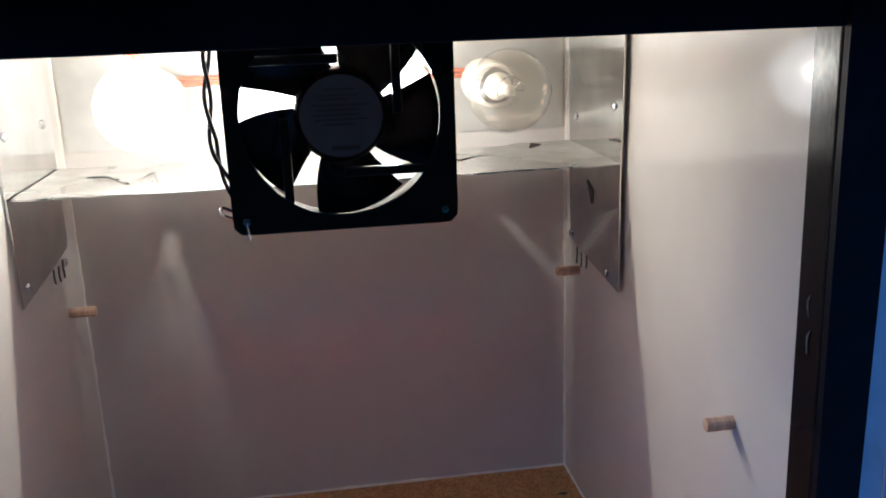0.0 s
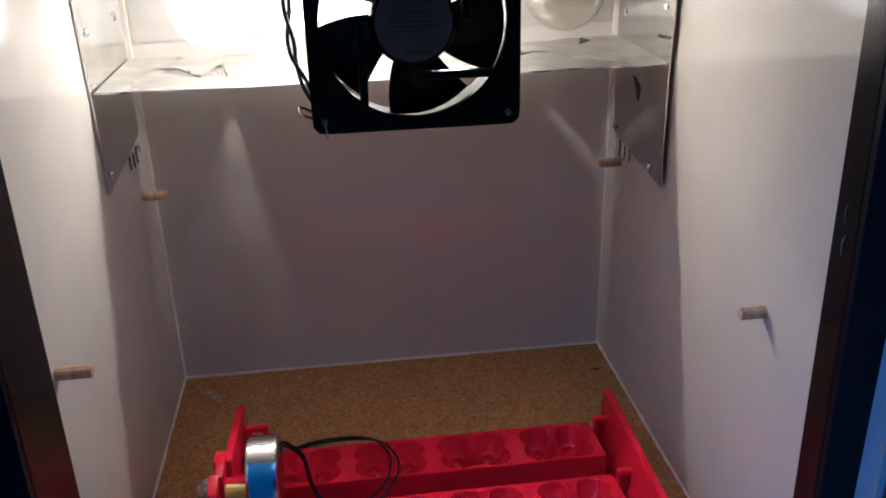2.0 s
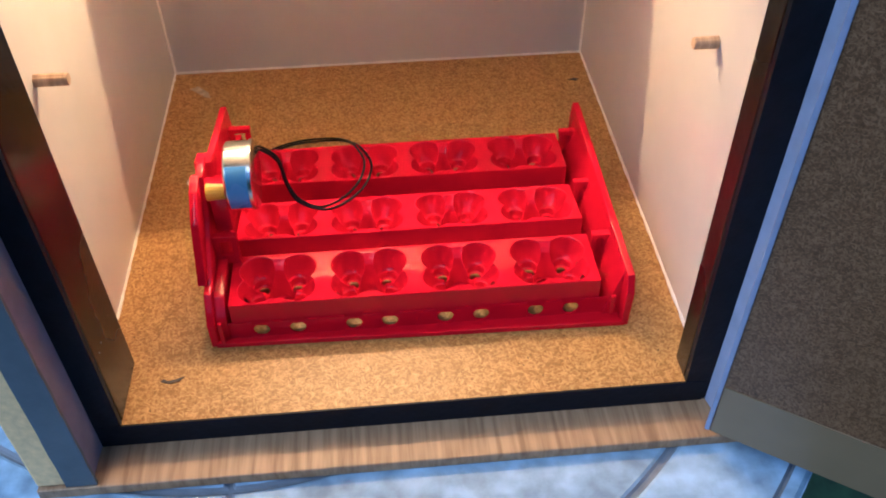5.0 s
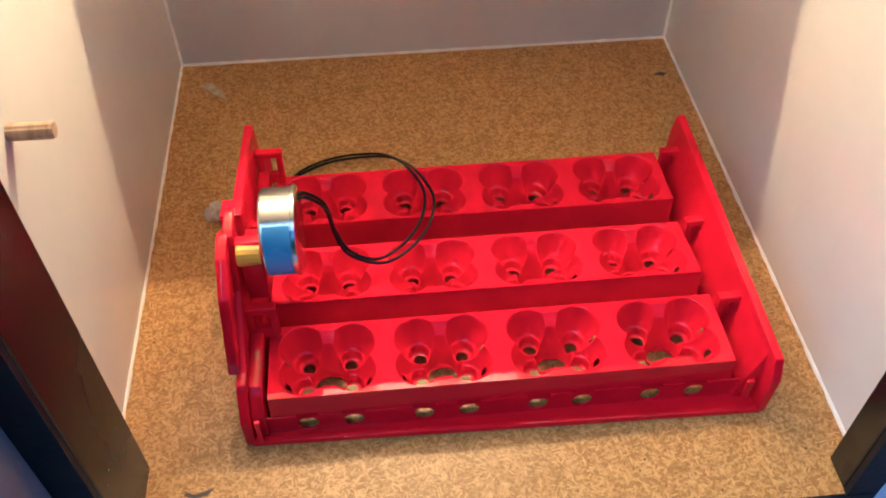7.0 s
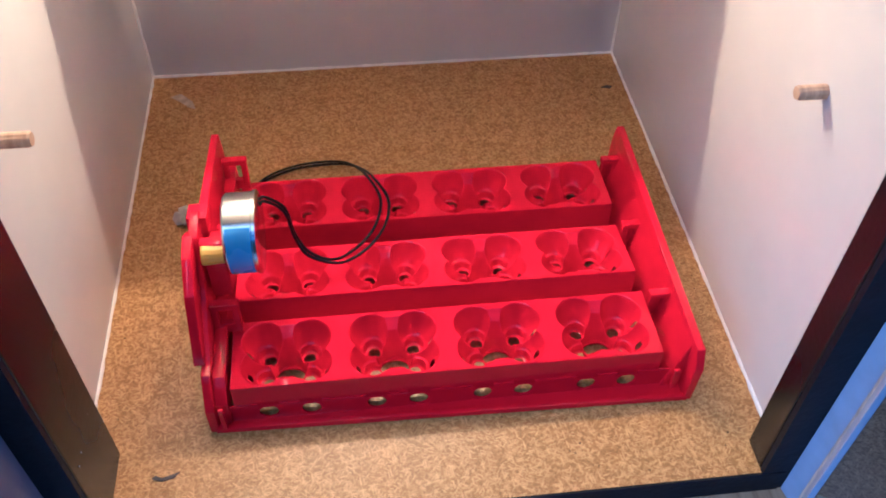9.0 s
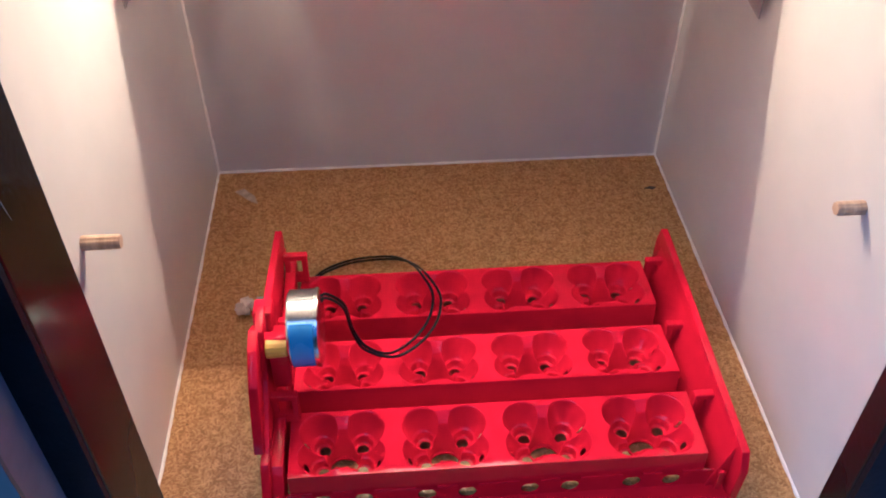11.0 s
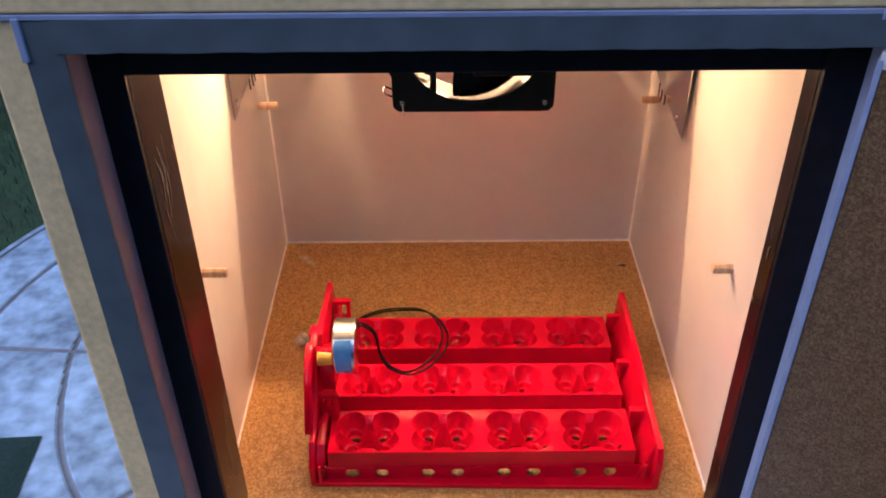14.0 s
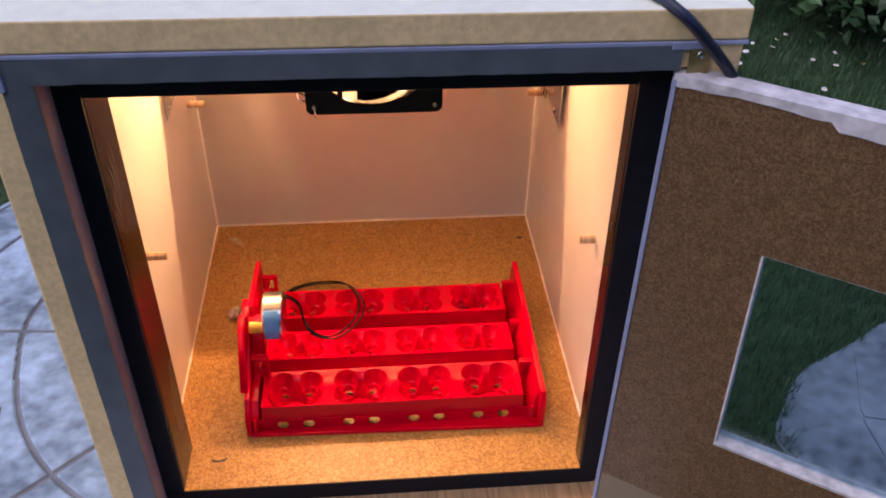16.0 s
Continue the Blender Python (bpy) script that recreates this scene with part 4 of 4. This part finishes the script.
def egg_turner():
    root = tagged(empty("egg_turner"), "red plastic egg turning tray with three cup rows and motor", "egg turner")
    # side plates
    right = [(0.130, 0), (0.1285, 0.034), (0.134, 0.0475), (0.325, 0.0545), (0.333, 0.0545), (0.338, 0.04), (0.341, 0)]
    bm = prism(right, 0.0055, 0.0009)
    bmesh.ops.transform(bm, matrix=Matrix.Translation((0.3645, 0, 0)) @ SIDE, verts=bm.verts)
    part("side_plate", bm, RED, root, smooth=True)
    left = [(0.137, 0), (0.137, 0.022), (0.150, 0.041), (0.158, 0.041), (0.168, 0.049), (0.180, 0.060), (0.192, 0.070), (0.205, 0.100), (0.224, 0.104), (0.234, 0.088),
            (0.250, 0.0845), (0.325, 0.0725), (0.332, 0.071), (0.338, 0.05), (0.341, 0)]
    bm = prism(left, 0.0055, 0.0009)
    bmesh.ops.transform(bm, matrix=Matrix.Translation((0.0725, 0, 0)) @ SIDE, verts=bm.verts)
    part("side_plate", bm, RED, root, smooth=True)
    inner = [(0.141, 0.002), (0.141, 0.022), (0.152, 0.036), (0.190, 0.040), (0.330, 0.044), (0.336, 0.002)]
    bm = prism(inner, 0.0075, 0.0009)
    bmesh.ops.transform(bm, matrix=Matrix.Translation((0.0782, 0, 0)) @ SIDE, verts=bm.verts)
    part("inner_plate", bm, RED, root, smooth=True)
    # base rails
    rail = bmesh.new()
    lip = box(0.076, 0.367, 0.1310, 0.1345, 0.0, 0.0045, 0.0006)
    for v in lip.verts:
        v.co.y += 0.0050 - 0.0065 * (v.co.x - 0.076) / 0.291
    join(rail, lip)
    xs = [X0 + CELL * (i + 0.5) + sx for i in range(4) for sx in (-0.0128, 0.0128)]
    edge = 0.080
    for x in xs:
        box(edge, x - 0.0066, 0.1430, 0.1441, 0.0018, 0.0165, 0.0, rail)
        holed_cell(rail, x, 0.0066, 0.0018, 0.0165, 0.0088, 0.0058, 0.1430, 0.1441)
        edge = x + 0.0066
    box(edge, 0.3645, 0.1430, 0.1441, 0.0018, 0.0165, 0.0, rail)
    part("front_rail", rail, RED, root, smooth=True)
    bm = prism([(0.3520, 0.0), (0.3575, 0.019), (0.3648, 0.044), (0.3648, 0.0)], 0.184, 0.0008)
    bmesh.ops.transform(bm, matrix=Matrix.Translation((0, 0.325, 0)) @ FRONT, verts=bm.verts)
    part("ledge", bm, RED, root)
    part("rear_rail", box(0.076, 0.367, 0.326, 0.330, 0.0, 0.008, 0.0006), RED, root)
    strip = box(0.076, 0.367, 0.1345, 0.1441, 0.0, 0.0018)
    for v in strip.verts:
        if v.co.y < 0.14:
            v.co.y += 0.0050 - 0.0065 * (v.co.x - 0.076) / 0.291
    part("base_strip", strip, RED, root)
    # rows, leaning back a little
    cup_data = None
    for y, lean in ((0.1445, -1.5), (0.2105, -8), (0.2740, -3.5)):
        bm = bmesh.new()
        L = 4 * CELL
        front = -0.0215 if y < 0.2 else -0.0265
        for y0, y1, z0 in ((0, 0.0014, front), (DEPTH - 0.0014, DEPTH, -0.0265)):
            box(0, L, y0, y1, z0, -0.0006, 0.0, bm)
        for x0, x1 in ((0, 0.0014), (L - 0.0014, L)):
            box(x0, x1, 0.0014, DEPTH - 0.0014, -0.0165, -0.0006, 0.0, bm)
        row = part("cup_rail", bm, RED, root, "red plastic row of four cloverleaf egg cups", at=pose(X0, y, 0.0338, lean))
        for i in range(4):
            if cup_data is None:
                c = part("cup", cup_mesh(), RED, row, smooth=True)
                cup_data = c.data
            else:
                c = new("cup", cup_data)
                c.parent = row
            c.matrix_basis = Matrix.Translation((CELL * (i + 0.5), DEPTH / 2, 0))
        part("pivot_clip", clip_frame(), RED, row, at=pose(L + 0.0010, DEPTH - 0.0085, -0.0125))
        part("pivot_clip", clip_frame(0.0175, 0.0255, False), RED, row, at=pose(-0.0105, DEPTH - 0.006, 0.002))
    part("stop_tab", box(0.3555, 0.3595, 0.1345, 0.137, 0.008, 0.026, 0.0006), RED, root)
    part("stop_tab", box(0.0805, 0.0835, 0.1345, 0.137, 0.006, 0.026, 0.0006), RED, root)
    # crank link on the outside and the motor's mount
    arm = [(0.155, 0.044), (0.168, 0.040), (0.178, 0.050), (0.182, 0.060), (0.200, 0.072), (0.215, 0.084), (0.217, 0.094), (0.206, 0.101), (0.192, 0.097), (0.176, 0.082), (0.166, 0.064)]
    bm = prism(arm, 0.0060, 0.0008)
    bmesh.ops.transform(bm, matrix=Matrix.Translation((0.0690, 0, 0)) @ SIDE, verts=bm.verts)
    part("crank_link", bm, RED, root, smooth=True)
    mount = bmesh.new()
    join(mount, prism([(0.216, 0.085), (0.234, 0.082), (0.241, 0.089), (0.235, 0.0985), (0.220, 0.101)], 0.012, 0.0012), Matrix.Translation((0.0700, 0, 0)) @ SIDE)
    box(0.078, 0.0930, 0.200, 0.208, 0.092, 0.098, 0.0020, mount, 3)
    box(0.080, 0.0920, 0.198, 0.222, 0.055, 0.088, 0.0012, mount)
    part("motor_mount", mount, RED, root, smooth=True)
    # motor
    yc, zc, r = 0.214, 0.0925, 0.0241
    motor = part("motor", lathe([(0, 0), (r - 0.0012, 0), (r, 0.0012), (r, 0.0165), (r + 0.0008, 0.017), (r + 0.0008, 0.0188), (r - 0.001, 0.0198), (0, 0.0198)], 56, "X"), MOTOR, root, "round silver metal gear motor", smooth=True, at=pose(0.0932, yc, zc))
    lab = bmesh.new()
    a0, a1 = radians(128), radians(212)
    rows = []
    for i in range(25):
        a = a0 + (a1 - a0) * i / 24
        ring = []
        for x, rr in ((0.0020, r + 0.0003), (0.0160, r + 0.0003), (0.0160, r - 0.0004), (0.0020, r - 0.0004)):
            ring.append(lab.verts.new((x, rr * math.cos(a), rr * math.sin(a))))
        rows.append(ring)
    for a, b in zip(rows, rows[1:]):
        for i in range(4):
            lab.faces.new((a[i], a[(i + 1) % 4], b[(i + 1) % 4], b[i]))
    bmesh.ops.recalc_face_normals(lab, faces=lab.faces[:])
    part("label", lab, LABEL_BLUE, motor, "glossy blue label round the motor", smooth=True)
    part("shaft", lathe([(0, 0), (0.0062, 0), (0.0066, 0.001), (0.0058, 0.0125), (0, 0.0125)], 16, "X"), YELLOW, motor, "yellow plastic shaft coupling", at=pose(-0.0138, -0.014, -0.0015))
    for dy, dz, k in ((0.0, 0.0, 1.0), (0.0034, 0.0016, 0.945)):
        pts = [(0.0192, 0.012 + dy, 0.009 + dz), (0.0257, 0.0163 + dy, 0.0085), (0.0364, 0.0190 + dy, -0.0045), (0.0404, 0.0179 + dy, -0.0265), (0.0481, 0.0144 + dy, -0.0405), (0.0668 * k, 0.0147 + dy, -0.0495), (0.0842 * k, 0.0275 + dy, -0.0525), (0.0978 * k, 0.0490 + dy, -0.0545), (0.1025 * k, 0.0745 + dy, -0.0555), (0.0952 * k, 0.0983 + dy, -0.0575), (0.0861 * k, 0.1301 + dy, -0.0745), (0.0704 * k, 0.1510 + dy, -0.0865), (0.0380, 0.1508 + dy, -0.0875), (0.0099, 0.1413 + dy, -0.0885), (-0.006, 0.128, -0.0905)]
        part("lead_wire", tube([(x - 0.0037 * min(1, max(0, (x - 0.018) * 100)), y, z) for x, y, z in pts], 0.0010, 7, 8), CABLE, motor, "black motor lead looped over the rows", smooth=True)
    return root


egg_turner()

# lint, stains and scuffs on the floor
lint = bmesh.new()
rnd = random.Random(11)
for i in range(22):
    c = Vector((0.0490 + rnd.gauss(0, 0.0070), 0.319 + rnd.gauss(0, 0.0045), 0.002 + abs(rnd.gauss(0, 0.0025))))
    q = bmesh.new()
    bmesh.ops.create_icosphere(q, subdivisions=1, radius=rnd.uniform(0.0025, 0.005))
    for v in q.verts:
        v.co *= rnd.uniform(0.6, 1.3)
        v.co.z = max(v.co.z + c.z, 0.0002) - c.z
    join(lint, q, Matrix.Translation(c))
tagged(mesh_object("lint_tuft", lint, LINT), "small tuft of grey lint on the chipboard floor", "lint")


def flat_mark(name, pts, mat, label, z=0.0006):
    bm = bmesh.new()
    lo = [bm.verts.new((x, y, 0.0001)) for x, y in pts]
    hi = [bm.verts.new((x, y, z)) for x, y in pts]
    bm.faces.new(hi)
    for i in range(len(pts)):
        j = (i + 1) % len(pts)
        bm.faces.new((lo[i], lo[j], hi[j], hi[i]))
    bmesh.ops.recalc_face_normals(bm, faces=bm.faces[:])
    return tagged(mesh_object(name, bm, mat), label, "mark")


flat_mark("dark_splinter", [(0.040, 0.1095), (0.046, 0.1075), (0.053, 0.109), (0.056, 0.1125), (0.0525, 0.1115), (0.046, 0.1095), (0.042, 0.1115)], GRIME, "dark curled splinter mark on the chipboard floor")
flat_mark("glue_smear", [(0.018, 0.470), (0.026, 0.474), (0.037, 0.462), (0.040, 0.452), (0.034, 0.455), (0.026, 0.463)], DRIED, "pale smear of sealant on the chipboard floor", 0.0004)
flat_mark("dark_chip", [(0.388, 0.449), (0.394, 0.452), (0.399, 0.450), (0.396, 0.447), (0.391, 0.4485)], GRIME, "dark chip in the chipboard floor")

# mains cable over the lid
mains = tagged(empty("mains_cable"), "dark blue mains cable lying over the lid edge", "cable")
part("sheath", tube([(0.300, 0.30, TOP + 0.0038), (0.335, 0.20, TOP + 0.0038), (0.362, 0.115, TOP + 0.0040), (0.385, 0.062, TOP + 0.0045), (0.400, 0.0405, TOP - 0.002), (0.416, 0.0385, 0.460), (0.428, 0.0390, 0.4470), (0.4385, 0.0405, 0.4345), (0.4475, 0.0420, 0.418), (0.4508, 0.0425, 0.400), (0.4515, 0.0425, 0.33), (0.452, 0.0425, 0.12), (0.455, 0.042, 0.0), (0.47, 0.05, -0.0254), (0.52, 0.10, -0.0256)], 0.0038, 10), CABLE_BLUE, mains, smooth=True)


# ---- garden table and garden ----
TZ, TC, TR, GZ = -0.0297, Vector((0.085, 0.327)), 0.495, -0.75


def table():
    root = tagged(empty("garden_table", (TC.x, TC.y, GZ)), "round pale cast stone garden table with grooved rings and spokes", "table")
    top = TZ - GZ

    def groove(r, th):
        """Depth of the joint pattern at a place of the top."""
        w = 0.0042
        near = min(abs(r - 0.287 - 0.012 * math.exp(-((math.degrees(th) % 360 - 170) / 14) ** 2)), abs(r - 0.411), abs(r - 0.482) * 2.2)
        for k in range(8):
            q = (math.degrees(th) - 176.5 - 47.0 * k + 180) % 360 - 180
            if 0.13 < r < 0.411:
                near = min(near, abs(math.radians(q)) * r)
        return max(0.0, 1 - near / w)

    rs = [0.0, 0.04, 0.08, 0.12] + [0.13 + 0.002 * i for i in range(int((TR - 0.005 - 0.13) / 0.002))] + [TR - 0.004, TR - 0.001, TR]
    n = 900
    verts, faces, mats = [], [], []
    ths = [2 * math.pi * i / n for i in range(n)]
    gr = np.zeros((len(rs), n))
    for a, r in enumerate(rs):
        for i, th in enumerate(ths):
            g = groove(r, th) if 0.125 < r < 0.49 else 0.0
            gr[a, i] = g
            z = top - 0.0028 * min(1, g * 1.6)
            if r > TR - 0.002:
                z = top - 0.003
            verts.append((r * math.cos(th), r * math.sin(th), z))
    for a in range(len(rs) - 1):
        for i in range(n):
            j = (i + 1) % n
            faces.append((a * n + i, (a + 1) * n + i, (a + 1) * n + j, a * n + j))
            mats.append(1 if (gr[a, i] + gr[a + 1, i] + gr[a, j] + gr[a + 1, j]) > 1.1 else 0)
    base = len(verts)
    last = (len(rs) - 1) * n
    for i, th in enumerate(ths):
        verts.append((TR * math.cos(th), TR * math.sin(th), top - 0.035))
    for i in range(n):
        j = (i + 1) % n
        faces.append((last + i, base + i, base + j, last + j))
        mats.append(0)
    faces.append([base + i for i in range(n)][::-1])
    mats.append(0)
    me = bpy.data.meshes.new("tabletop")
    me.from_pydata(verts, [], faces)
    me.materials.append(STONE), me.materials.append(JOINT)
    me.polygons.foreach_set("material_index", mats)
    ob = new("tabletop", me)
    ob.parent = root
    part("pedestal", lathe([(0.0, 0.0), (0.24, 0.0), (0.25, 0.04), (0.12, 0.10), (0.09, 0.3), (0.11, 0.55), (0.22, top - 0.036), (0, top - 0.036)], 40), STONE, root, smooth=True)
    return root


table()


# unseen hedge, added on all sides to keep low sky out of the reflections
UNSEEN_HEDGE = material("unseen_hedge", (0.02, 0.045, 0.018), 0.9, var=0.6, scale=12, bump=1.0, bump_scale=25)
for nm, a in (("unseen_hedge_north", (-9, 9, 8.4, 9)), ("unseen_hedge_south", (-9, 9, -6.6, -6)), ("unseen_hedge_west", (-9, -8.4, -6, 8.4)), ("unseen_hedge_east", (8.4, 9, -6, 8.4))):
    structure(nm, box(*a, GZ, 2.6, 0.05), UNSEEN_HEDGE, "unseen dark green hedge added round the garden to block the low sky", "hedge")


def knitted_mat():
    bm = bmesh.new()
    nx, ny = 60, 60
    g = []
    for j in range(ny + 1):
        row = []
        for i in range(nx + 1):
            u, v = i / nx, j / ny
            z = 0.006 + 0.0012 * math.sin(v * 90) + 0.0006 * noise.noise((u * 40, v * 40, 0))
            z *= min(1, 12 * min(u, 1 - u, v, 1 - v) + 0.15)
            row.append(bm.verts.new(((u - 1) * 0.25, (v - 1) * 0.30, z)))
        g.append(row)
    for a, b in zip(g, g[1:]):
        for i in range(nx):
            bm.faces.new((a[i], a[i + 1], b[i + 1], b[i]))
    ob = mesh_object("place_mat", bm, KNIT, smooth=True)
    ob.matrix_basis = pose(-0.199, 0.222, TZ + 0.0005, 0, 0, 3)
    return tagged(ob, "thick dark green knitted mat on the stone table", "mat")


knitted_mat()

bm = bmesh.new()
bmesh.ops.create_grid(bm, x_segments=60, y_segments=60, size=60)
ground = structure("ground", bm, SOIL, "green lawn ground", "ground")
ground.location = (0, 0, GZ)


def blades(name, x0, x1, y0, y1, count, seed, keep):
    rnd = random.Random(seed)
    verts, faces = [], []
    while len(faces) < count:
        x, y = rnd.uniform(x0, x1), rnd.uniform(y0, y1)
        if not keep(x, y):
            continue
        h = rnd.uniform(0.015, 0.042) * (1 + 0.4 * noise.noise((x * 3, y * 3, 0)))
        a = rnd.uniform(0, 2 * math.pi)
        lean = rnd.uniform(0.1, 0.9) * h
        w = rnd.uniform(0.0008, 0.0016)
        dx, dy = math.cos(a), math.sin(a)
        k = len(verts)
        verts += [(x - dy * w, y + dx * w, GZ), (x + dy * w, y - dx * w, GZ), (x + dx * lean * 0.4 + dy * w * 0.8, y + dy * lean * 0.4 - dx * w * 0.8, GZ + h * 0.65), (x + dx * lean * 0.4 - dy * w * 0.8, y + dy * lean * 0.4 + dx * w * 0.8, GZ + h * 0.65), (x + dx * lean, y + dy * lean, GZ + h)]
        faces += [(k, k + 1, k + 2, k + 3), (k + 3, k + 2, k + 4)]
    me = bpy.data.meshes.new(name)
    me.from_pydata(verts, [], faces)
    me.materials.append(GRASS)
    return tagged(new(name, me), "short uneven green lawn grass", "grass", kind="stuff")


def path_edge(y):
    """The lawn's ragged border along the paving."""
    return 1.05 + 0.7 * max(0.0, y - 0.72) + 1.2 * max(0.0, y - 0.88) + 0.03 * noise.noise((y * 9, 4, 0))


def on_lawn(x, y):
    return not (x > path_edge(y) + 0.02 * noise.noise((x * 30, y * 30, 1)) and y < 1.16 + 0.06 * noise.noise((x * 6, 0, 0)))


blades("grass", 0.75, 3.6, 0.45, 4.2, 190000, 21, on_lawn)
blades("grass", -3.4, -0.55, 0.6, 4.4, 50000, 22, lambda x, y: True)


def flagstones():
    """Broken grey paving beside the lawn, each piece of its own."""
    root = tagged(empty("paving", (0, 0, GZ)), "weathered grey broken stone paving sunk in the lawn", "paving", kind="structure")
    line = [(path_edge(0.34 + 0.04 * k) - 0.015, 0.34 + 0.04 * k) for k in range(21)]
    part("bed", prism(line + [(2.4, 1.14), (2.4, 0.34)], 0.004), FLAG, root)
    rnd = random.Random(4)
    xs = [1.06, 1.27, 1.50, 1.76, 2.05, 2.4]
    ys = [0.30, 0.52, 0.70, 0.90, 1.14]
    pt = {}
    for i, x in enumerate(xs):
        for j, y in enumerate(ys):
            pt[i, j] = Vector((x + rnd.uniform(-0.06, 0.06), y + rnd.uniform(-0.05, 0.05)))
    for i in range(len(xs) - 1):
        for j in range(len(ys) - 1):
            c = [pt[i, j], pt[i + 1, j], pt[i + 1, j + 1], pt[i, j + 1]]
            mid = sum(c, Vector((0, 0))) / 4
            if mid.x < path_edge(mid.y) + 0.06:
                continue
            ring = []
            for k in range(4):
                a, b = c[k], c[(k + 1) % 4]
                for t in (0.02, 0.3, 0.6, 0.9):
                    q = a.lerp(b, t)
                    q = mid + (q - mid) * (0.984 + rnd.uniform(-0.010, 0.006))
                    ring.append((max(q.x, path_edge(q.y) - 0.015 + 0.002 * k), q.y))
            part("flagstone", prism(ring, 0.008 + rnd.uniform(-0.0015, 0.002)), FLAG, root)


flagstones()


def daisy():
    root = tagged(empty("daisy"), "small white daisy in the lawn", "flower", "daisies in the lawn")
    bm = bmesh.new()
    for i in range(12):
        a = 2 * math.pi * i / 12
        q = bmesh.new()
        vs = [q.verts.new(p) for p in ((0.002, -0.001, 0.04), (0.008, -0.0022, 0.0412), (0.0115, 0, 0.0405), (0.008, 0.0022, 0.0412), (0.002, 0.001, 0.04), (0.007, 0, 0.0395))]
        for f in ((0, 1, 5), (1, 2, 5), (2, 3, 5), (3, 4, 5), (4, 0, 5), (0, 4, 3, 2, 1)):
            q.faces.new([vs[k] for k in f])
        join(bm, q, Matrix.Rotation(a, 4, "Z"))
    part("petals", bm, PETAL, root)
    part("eye", lathe([(0, 0.0435), (0.0025, 0.0425), (0.0032, 0.040), (0, 0.040)], 10), YELLOW, root, "yellow flower eye")
    part("stalk", tube([(0, 0, 0), (0.001, 0, 0.02), (0, 0, 0.0405)], 0.0008, 5, 3), GRASS, root, "green stalk")
    return root


first = daisy()
first.location = (1.9, 2.35, GZ)
rnd = random.Random(9)
spots = [(rnd.uniform(1.4, 3.0), rnd.uniform(1.45, 2.65)) for _ in range(80)] + [(rnd.uniform(-2.0, -0.8), rnd.uniform(1.0, 3.0)) for _ in range(10)] + [(1.12, 1.22)]
for x, y in spots:
    copy_thing(first, pose(x, y, GZ, rnd.uniform(-20, 20), rnd.uniform(-20, 20), rnd.uniform(0, 360)) @ Matrix.Scale(rnd.uniform(0.7, 1.1), 4))


def shrub(at, rad, high, count, seed):
    root = tagged(empty("garden_shrub", at), "dense dark green leafy garden shrub at the lawn's edge", "shrub", "shrubs round the lawn")
    rnd = random.Random(seed)
    bm = bmesh.new()
    tips = []
    for i in range(16):
        a, r = rnd.uniform(0, 2 * math.pi), rad * rnd.uniform(0.3, 0.95)
        tip = Vector((r * math.cos(a), r * math.sin(a), high * rnd.uniform(0.35, 1.0)))
        tips.append(tip)
        join(bm, tube([(0.03 * math.cos(a), 0.03 * math.sin(a), 0), tip * 0.5 + Vector((0, 0, 0.08)), tip], 0.008, 5, 3))
    part("branches", bm, BARK, root)
    verts, faces = [], []
    for _ in range(count):
        t = rnd.choice(tips)
        c = t * rnd.uniform(0.75, 1.08) + Vector((rnd.gauss(0, rad * 0.16), rnd.gauss(0, rad * 0.16), rnd.gauss(0, high * 0.12)))
        c.z = max(c.z, 0.02)
        L = rnd.uniform(0.04, 0.085)
        w = L * 0.28
        m = Euler((rnd.uniform(-1.1, 1.1), rnd.uniform(-1.1, 1.1), rnd.uniform(0, 6.3))).to_matrix()
        k = len(verts)
        verts += [tuple(c + m @ Vector(p)) for p in ((0, 0, 0), (L * 0.45, w, 0.004), (L, 0, -0.004), (L * 0.45, -w, 0.004))]
        faces += [(k, k + 1, k + 2), (k, k + 2, k + 3)]
    me = bpy.data.meshes.new("crown")
    me.from_pydata(verts, [], faces)
    me.materials.append(LEAF)
    ob = new("crown", me)
    ob.parent = root
    return root


shrub((2.30, 3.00, GZ), 0.62, 0.80, 15000, 1)
shrub((2.85, 2.62, GZ), 0.60, 0.75, 14000, 6)
shrub((3.3, 3.5, GZ), 0.8, 0.95, 9000, 2)
shrub((4.2, 3.0, GZ), 0.8, 1.0, 7000, 3)
shrub((-1.35, 3.0, GZ), 0.7, 0.75, 8000, 4)
shrub((-2.4, 3.2, GZ), 0.8, 0.9, 7000, 5)
